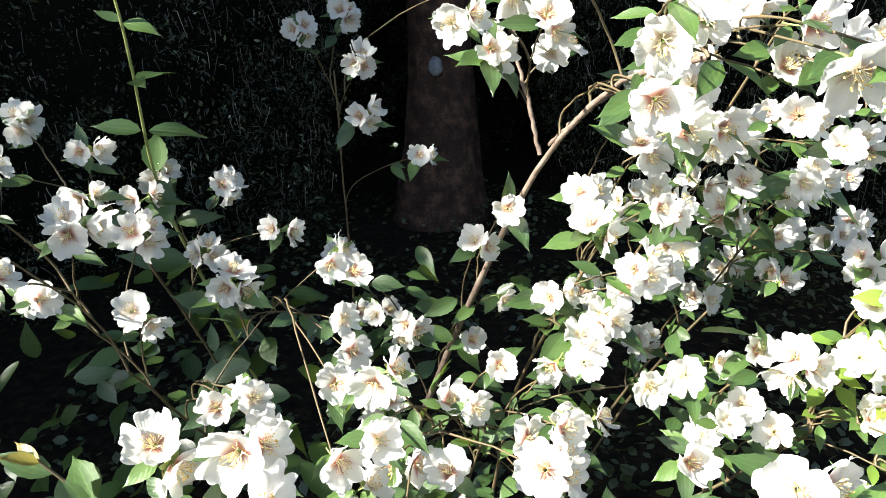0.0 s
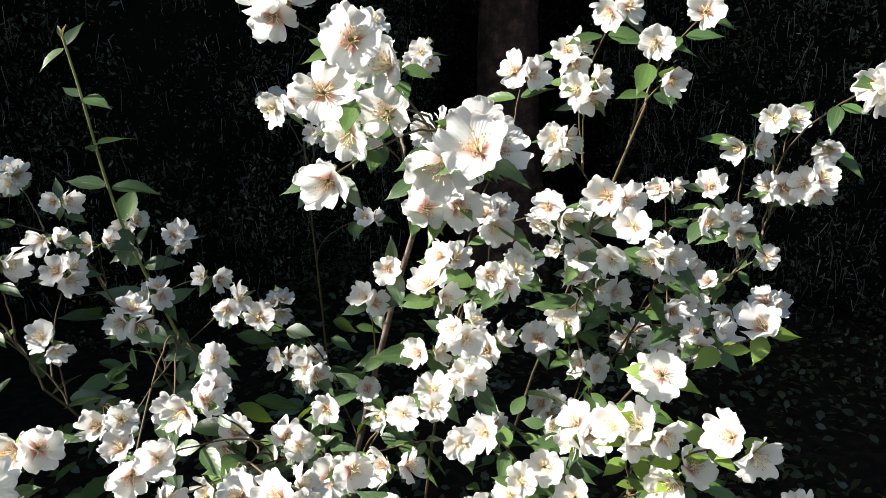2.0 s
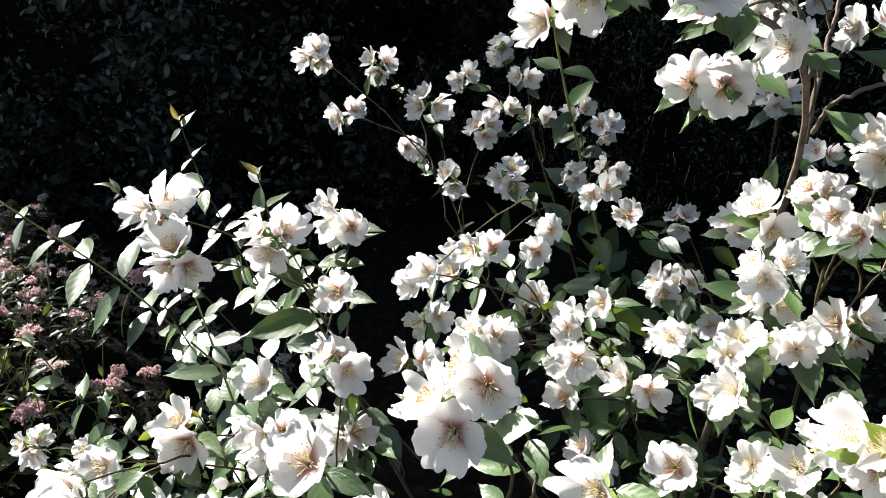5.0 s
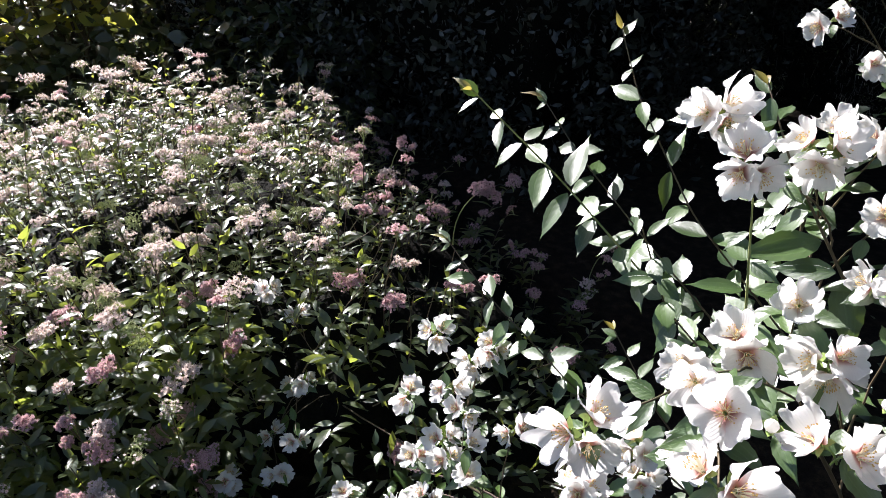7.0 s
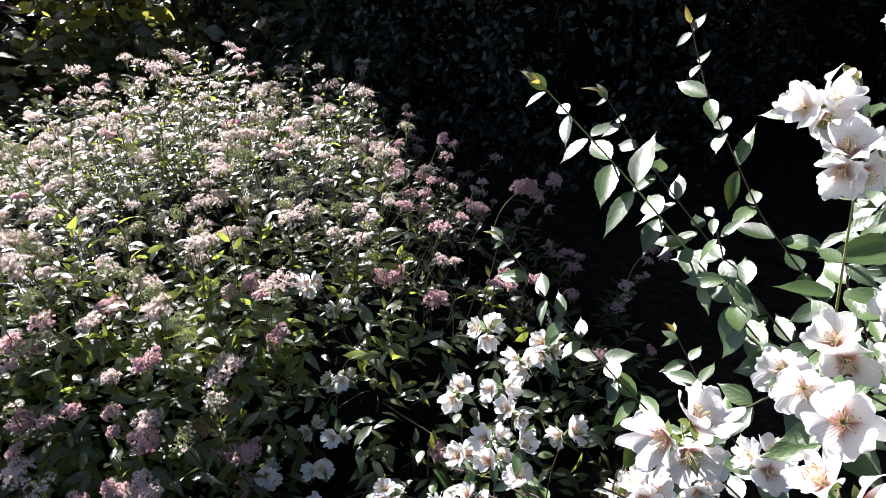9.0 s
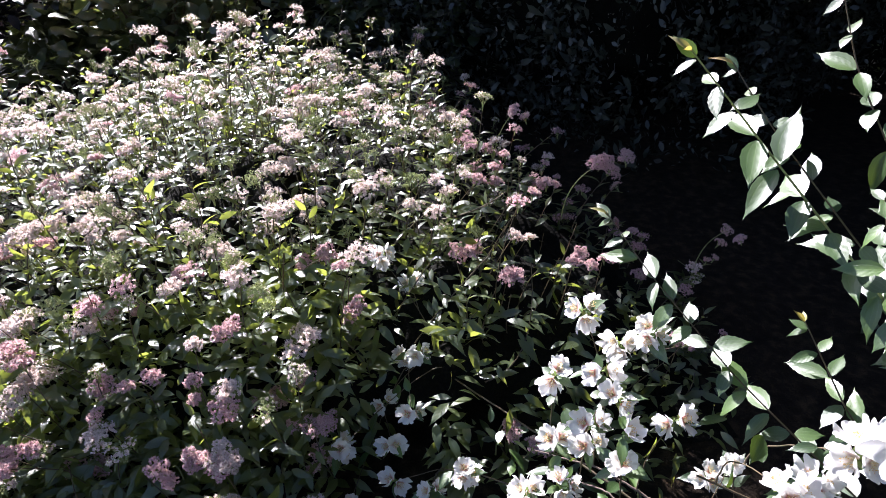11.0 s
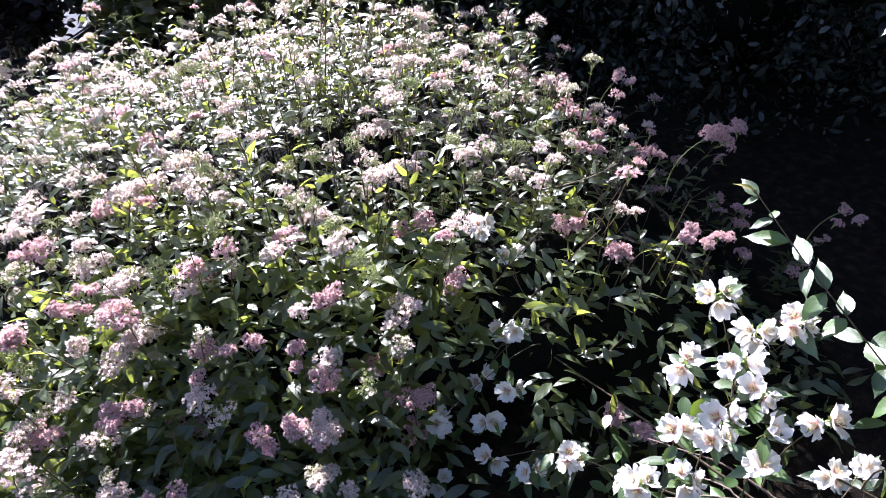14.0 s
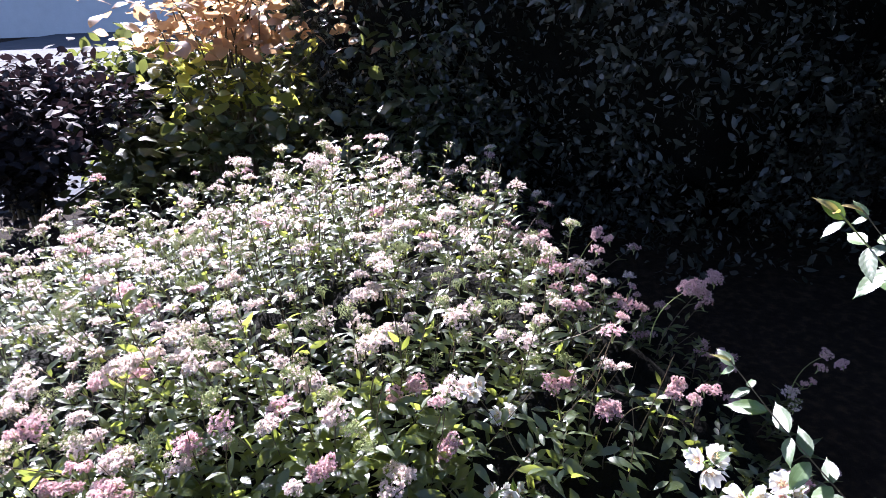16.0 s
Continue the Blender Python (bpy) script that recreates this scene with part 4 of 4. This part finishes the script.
low = Shrub((-0.1, 0.75, 0.0), "mock orange with long leafy shoots and white flowers in full sun", lambda p: True)
for foot, knee, top in (((-0.1, 0.75), (-0.15, 0.6, 0.6), (-0.2, 0.4, 1.1)), ((-0.05, 0.7), (-0.02, 0.5, 0.65), (0.0, 0.28, 1.0)),
                        ((0.0, 0.75), (0.12, 0.6, 0.7), (0.22, 0.42, 1.1)), ((-0.15, 0.75), (-0.3, 0.5, 0.4), (-0.45, 0.2, 0.5)),
                        ((-0.2, 0.7), (-0.5, 0.3, 0.22), (-0.78, -0.12, 0.2)), ((-0.2, 0.65), (-0.6, 0.2, 0.25), (-1.05, -0.15, 0.28)),
                        ((0.0, 0.7), (0.06, 0.5, 0.8), (0.08, 0.3, 1.02))):
    low.limb([(*foot, -0.03), knee, top], 0.0045, 0.0018, TWIG)
low.shoot([(-0.25, 0.55, 0.7), (-0.36, 0.34, 0.92), (-0.463, 0.204, 1.087), (-0.475, 0.065, 1.233)], 0.056, 1.08, 0.0026, STALK)
low.shoot([(-0.3, 0.55, 0.72), (-0.47, 0.38, 0.94), (-0.6, 0.285, 1.08), (-0.676, 0.246, 1.16)], 0.058, 1.02)
low.shoot([(-0.25, 0.6, 0.75), (-0.44, 0.414, 1.02), (-0.55, 0.36, 1.18), (-0.601, 0.344, 1.281)], 0.062, 1.0)
low.shoot([(-0.3, 0.5, 0.45), (-0.503, 0.264, 0.669), (-0.603, 0.13, 0.825), (-0.698, 0.078, 0.9)], 0.05, 1.0)
low.shoot([(-0.25, 0.42, 0.6), (-0.34, 0.33, 0.74), (-0.419, 0.289, 0.843)], 0.045, 0.95)
low.shoot([(-0.12, 0.42, 1.05), (-0.2, 0.36, 1.2), (-0.26, 0.36, 1.272)], 0.04, 1.05)
low.shoot([(-0.1, 0.36, 0.86), (-0.105, 0.27, 1.05), (-0.09, 0.235, 1.21)], 0.045, 0.85, 0.0022, STALK, False)
low.shoot([(-0.22, 0.5, 0.85), (-0.24, 0.4, 1.02), (-0.2, 0.375, 1.16)], 0.045, 0.95, 0.0022, TWIG, False)
low.shoot([(-0.2, 0.42, 0.8), (-0.3, 0.3, 0.95), (-0.3, 0.24, 1.1)], 0.042, 0.95, 0.002, TWIG, False)
for k, (a, b) in enumerate((((-0.5, 0.2, 0.35), (-0.68, -0.02, 0.36)), ((-0.48, 0.16, 0.33), (-0.66, 0.03, 0.3)), ((-0.55, 0.22, 0.3), (-0.6, -0.1, 0.27)))):
    low.limb([a, (np.array(a) + b) / 2 + (0, 0, 0.03), b], 0.0028, 0.001, BARK, "dead_twig")
for at, n in sprays_of(([p for p in SPRAY_NEAR_A + SPRAY_NEAR_B if p[2] < 1.4], SPRAY_FRONT, SPRAY_LOW, SPRAY_NEAR_MORE)):
    low.spray(at, n, int(rng.choice((2, 2, 3)) if at[2] > 1 else rng.choice((1, 2))))
low.filler(90, 0.1, 0.85)
low.finish()


# ---- spiraea ----
SP_LEAVES = [blade(0.043 + 0.005 * k, 0.0142 + 0.0016 * k, 0.22, 0.1 + 0.1 * k, 5, 3, 0.78, 1.0, 0.0, 0.04) for k in range(4)]


def spiraea_top(x, y):
    """The height of the mound's leafy surface: a steep front, a broad top that falls away at both sides and behind."""
    out = x + 0.9 * max(0.0, -1.5 - y)   # the outline rounds off towards the paving
    z = float(np.interp(-out, [0.6, 0.7, 0.78, 0.86, 1.0, 1.3, 1.65, 2.3, 2.7, 3.2, 3.6], [0.0, 0.1, 0.3, 0.41, 0.53, 0.65, 0.71, 0.69, 0.64, 0.5, 0.3]))
    z -= 0.5 * max(0.0, y + 0.1) + 0.2 * max(0.0, y - 0.45) + (0.24 if x < -1.5 else 0.3) * max(0.0, -0.9 - y) + 0.3 * max(0.0, -1.75 - y)
    z -= 0.2 * max(0.0, y + 0.4) * min(1.0, max(0.0, -1.7 - x) / 0.5)
    return z + 0.09 * noise.noise(Vector((2.4 * x, 2.4 * y, 5.0)))


def floret(radius, stamens):
    """Five small petals and a ring of fine stamens."""
    bag = Bag()
    for k in range(5):
        a = 2 * np.pi * k / 5 + rng.normal(0, 0.1)
        bag.add(needle(radius, radius * 1.05), (0, 0, 0), basis((math.cos(a), math.sin(a), 0.25), (0, 0, 1)))
    for k in range(stamens):
        a = rng.uniform(0, 2 * np.pi)
        tip = radius * np.array([0.8 * math.cos(a), 0.8 * math.sin(a), 1.3])
        w = radius * 0.07 * np.array([-math.sin(a), math.cos(a), 0])
        bag.add((np.array([-w, w, tip + w, tip - w]), np.array([[0, 1, 2, 3]]), np.tile((0.0, 1.0, 0.0), (4, 1))))
    return bag.shape()


FLORETS = [floret(0.0029, 6) for _ in range(3)]
FLORETS_FAR = [floret(0.004, 4) for _ in range(3)]
BEAD = tube([(0, 0, 0), (0, 0, 0.0012), (0, 0, 0.0022)], [0.0004, 0.0013, 0.0003], 5)


def corymb(radius, mat, budding, each=34, shapes=FLORETS):
    """A flat-topped flower head: forked stalks that carry domed tufts of florets."""
    bag = Bag()
    tufts = [(0.0, 0.0)] + [(0.58 * radius * math.cos(a), 0.58 * radius * math.sin(a)) for a in np.arange(5) * 2 * np.pi / 5 + rng.uniform(0, 1)]
    for i, (x, y) in enumerate(tufts):
        top = np.array([x, y, rng.normal(0, 0.003) - 0.25 * math.hypot(x, y)])
        bag.add(tube(bend((0, 0, -0.035), top - (0, 0, 0.006), (x * 0.1, y * 0.1, 0.02), 4), [0.0009, 0.0007, 0.0006, 0.0006], 4), slot=1)
        for k in range(each):
            a, r = rng.uniform(0, 2 * np.pi), radius * 0.42 * math.sqrt(rng.random())
            q = top + (r * math.cos(a), r * math.sin(a), -0.9 * r * r / (0.42 * radius) + rng.normal(0, 0.0012))
            n = unit((r * math.cos(a) / radius, r * math.sin(a) / radius, 0.9) + rng.normal(0, 0.2, 3))
            t = basis(np.cross(n, (math.cos(k), math.sin(k), 0.2)), n)
            if rng.random() < budding:
                bag.add(BEAD, q, t, rng.uniform(0.9, 1.3), slot=1)
            else:
                bag.add(shapes[k % 3], q, t, rng.uniform(0.85, 1.2))
    return bag, bag.mesh("flower_head", mat, FLORET_BUD)


def corymbs(sizes, mat):
    """Full flower heads, and plainer ones for the far side of the mound."""
    return [corymb(r, mat, b)[1] for r, b in sizes], [corymb(r, mat, b, 11, FLORETS_FAR)[0] for r, b in sizes]


HEADS_PINK = corymbs(((0.021, 0.04), (0.026, 0.08), (0.017, 0.2), (0.029, 0.04)), FLORET)
HEADS_GREEN = corymbs(((0.02, 0.93), (0.025, 1.0), (0.017, 1.0), (0.022, 0.85)), FADED)
HEADS_PALE = corymbs(((0.024, 0.06), (0.031, 0.1), (0.02, 0.3), (0.022, 0.65)), FADED)

spiraea = thing("spiraea_shrub", (-2.0, -0.7, 0.0), "wide mounded spiraea with flat pink and fading white flower heads", "shrub")
rest, stems, heads, leaf_parts = Bag(), Bag(), 0, 0
late = {FLORET: Bag(), FADED: Bag()}


def by_white_flower(x, y):
    """Where a low spray of the mock orange pushes through the mound."""
    return any(-0.03 < x - p[0] < 0.12 and abs(y - p[1]) < 0.05 for p in SPRAY_LOW)


SP_MESHES = [Bag().add(s, chance=0.2 * k).mesh("leaf", SPIRAEA_LEAF) for k, s in enumerate(SP_LEAVES)]
count = 0
while count < 1250:
    x, y = rng.uniform(-3.5, -0.55), rng.uniform(-2.5, 0.95)
    z = spiraea_top(x, y)
    if z < 0.08 or rng.random() > (0.45 + 0.55 * min(1, (x + 3.4) / 1.2)):
        continue
    if (y > 0.1 and rng.random() > (0.24 if x > -1.5 else 0.42)) or (x > -0.95 and y > -0.2 and rng.random() > 0.35):
        continue
    if by_white_flower(x, y) or (y > 0.25 and x > -1.75 and rng.random() < 0.5):
        continue
    if noise.noise(Vector((5.5 * x, 5.5 * y, 2.0))) < -0.12 and rng.random() < 0.6:   # hollows between the tufts
        continue
    count += 1
    tall_one = rng.random() < ((0.42 if y < -0.4 else 0.22) if x < -1.8 else 0.15)
    tip = np.array([x, y, z + rng.normal(0, 0.05) + (rng.uniform(0.08, 0.25) if tall_one else 0.05 if x > -1.3 else 0)])
    lean = unit(np.array([(x + 2.3) * 0.6, (y + 0.7) * 0.4, 1.6]) + rng.normal(0, 0.32, 3))
    foot = tip - lean * min(0.34, 0.85 * tip[2] / max(lean[2], 0.3))
    line = bend(foot, tip, (tip - foot) * 0.3 + rng.normal(0, 0.05, 3), 9)
    if count <= 300:
        part("stem", Bag().add(tube(line, np.linspace(0.0022, 0.0011, 9), 4)).mesh("stem", TWIG), spiraea)
    else:
        stems.add(tube(line, np.linspace(0.0022, 0.0011, 9), 4))
    n = int(rng.integers(10, 16)) // (2 if y > 0.0 and x > -1.4 else 1)
    for k in range(n):
        s = 0.12 + (0.88 if x < -1.5 else 0.7) * k / n
        p = np.array([np.interp(s * 8, np.arange(9), line[:, j]) for j in range(3)])
        a = 2.4 * k
        d = unit(np.array([math.cos(a), math.sin(a), 0.42]) + 0.25 * lean + rng.normal(0, 0.2, 3))
        size = rng.uniform(0.75, 1.15) * (1.05 - 0.35 * (s > 0.8))
        t = basis(d, (0.15, -0.05, 1) + rng.normal(0, 0.22 if x < -1.35 else 0.5, 3))
        if leaf_parts < 300 and -1.25 < x and -1.2 < y < 0.2 and s > 0.5:
            part("leaf", SP_MESHES[k % 4], spiraea, "", placed(p, t, size))
            leaf_parts += 1
        else:
            rest.add(SP_LEAVES[k % 4], p, t, size)
    patch = noise.noise(Vector((3.4 * x, 3.4 * y, 9.0)))   # bloom comes in patches
    if rng.random() < (0.74 + 0.5 * patch if x < -1.25 and y < 0.1 else 0.7 if x < -1.35 else 0.25 if y > -0.15 else 0.6 if y < -0.35 else 0.42):
        pale = rng.random() < (0.96 - 0.3 * patch if x < -1.15 and y < 0.0 else 0.66 if y < -0.35 else 0.2)
        green = y < 0.1 and rng.random() < (0.42 - 0.4 * patch if x < -1.2 else 0.2)
        pale = pale or green
        pool = HEADS_GREEN if green else HEADS_PALE if pale else HEADS_PINK
        for k in range(int(rng.choice((1, 1, 2, 2) if x < -1.25 else (1, 2, 3)))):
            pick = int(rng.integers(4))
            at = tip + (0 if k == 0 else 1) * rng.normal(0, 0.022, 3) * (1, 1, 0.3) + (0, 0, 0.012)
            t = basis(unit(rng.normal(0, 1, 3) * (1, 1, 0.1)), unit(lean + (0, 0, 0.6) + rng.normal(0, 0.15, 3)))
            size = rng.uniform(0.85, 1.35)
            if heads < 300 and x > -1.75:
                part("flower_head", pool[0][pick], spiraea, "spent green flower head" if green else "faded whitish pink flower head" if pale else "pink flower head", placed(at, t, size))
                heads += 1
            else:
                late[FADED if pale else FLORET].join(pool[1][pick], at, t, size)
# the larger pink heads of the shaded front and side
SPIRAEA_CLUSTERS = [
    (-1.212, -0.069, 0.559), (-1.222, -0.464, 0.565), (-0.958, -0.655, 0.545), (-1.059, -0.396, 0.507), (-0.834, -0.682, 0.449), (-0.964, -0.55, 0.348),
    (-0.875, -0.475, 0.312), (-0.755, -0.766, 0.348), (-0.921, -1.009, 0.223), (-0.818, -1.12, 0.353), (-1.11, -1.303, 0.418), (-1.148, -0.963, 0.503),
    (-0.88, -0.018, 0.234), (-1.754, 0.167, 0.726), (-1.468, 0.395, 0.672), (-1.539, 0.872, 0.363), (-1.234, 0.241, 0.516), (-0.886, -0.488, 0.208),
    (-0.83, -1.25, 0.3), (-0.9, -0.85, 0.46), (-1.0, -1.15, 0.5),
]
for k, p in enumerate(SPIRAEA_CLUSTERS):
    p = np.array(p)
    foot = np.array([p[0] - 0.12, p[1] + rng.normal(0, 0.05), max(0.02, p[2] - 0.25)])
    part("stem", Bag().add(tube(bend(foot, p, (0, 0, 0.15), 8), np.linspace(0.0024, 0.0012, 8), 4)).mesh("stem", STALK), spiraea)
    for j in range(int(rng.choice((2, 3, 3, 4)))):
        at = p + rng.normal(0, 1, 3) * (0.01, 0.024, 0.014)
        t = basis(unit(rng.normal(0, 1, 3) * (1, 1, 0.1)), unit(np.array([0.7, -0.1, 0.8]) + rng.normal(0, 0.25, 3)))
        part("flower_head", HEADS_PINK[0][int(rng.integers(4))], spiraea, "pink flower head", placed(at, t, rng.uniform(0.85, 1.2)))
# leaves deeper in the mound
for k in range(17000):
    x, y = rng.uniform(-3.4, -0.68), rng.uniform(-2.4, 0.9)
    if k > 5000:
        x = rng.uniform(-1.4, -0.7)
    top = spiraea_top(x, y)
    if top < 0.12:
        continue
    z = top - (0.17 if x < -1.2 else 0.07) - abs(rng.normal(0.03, 0.08))
    if k > 9500:
        z = rng.uniform(0.03, max(0.06, top - 0.08))
    if z < 0.03 or by_white_flower(x, y) or (y > -0.15 and x > -1.3 and rng.random() < 0.8):
        continue
    rest.add(SP_LEAVES[k % 4], (x, y, z), basis(unit(rng.normal(0, 1, 3) * (1, 1, 0.4) + (0.3, 0, 0)), (0.3, 0, 1) + rng.normal(0, 0.4, 3)), rng.uniform(0.8, 1.45 if x > -1.3 else 1.2))
# added black sheet below the leaves: paints the gaps as shade and blocks sun
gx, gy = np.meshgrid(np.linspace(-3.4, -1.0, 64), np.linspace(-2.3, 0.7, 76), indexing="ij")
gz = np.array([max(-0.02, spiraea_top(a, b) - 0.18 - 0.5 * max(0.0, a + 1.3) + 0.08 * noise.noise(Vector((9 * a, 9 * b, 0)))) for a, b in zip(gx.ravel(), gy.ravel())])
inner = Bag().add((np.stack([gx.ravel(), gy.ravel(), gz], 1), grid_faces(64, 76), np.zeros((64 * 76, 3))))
part("inner_mound", inner.mesh("inner_mound", SHADE_CORE), spiraea, "solid near-black core that stands in for the shade among the twigs")
part("pink_bloom", late[FLORET].mesh("pink_bloom", FLORET, FLORET_BUD), spiraea, kind="stuff")
part("faded_bloom", late[FADED].mesh("faded_bloom", FADED, FLORET_BUD), spiraea, kind="stuff")
part("stem_tangle", stems.mesh("stem_tangle", TWIG), spiraea, kind="stuff")
part("foliage", rest.mesh("foliage", SPIRAEA_LEAF), spiraea, kind="stuff")
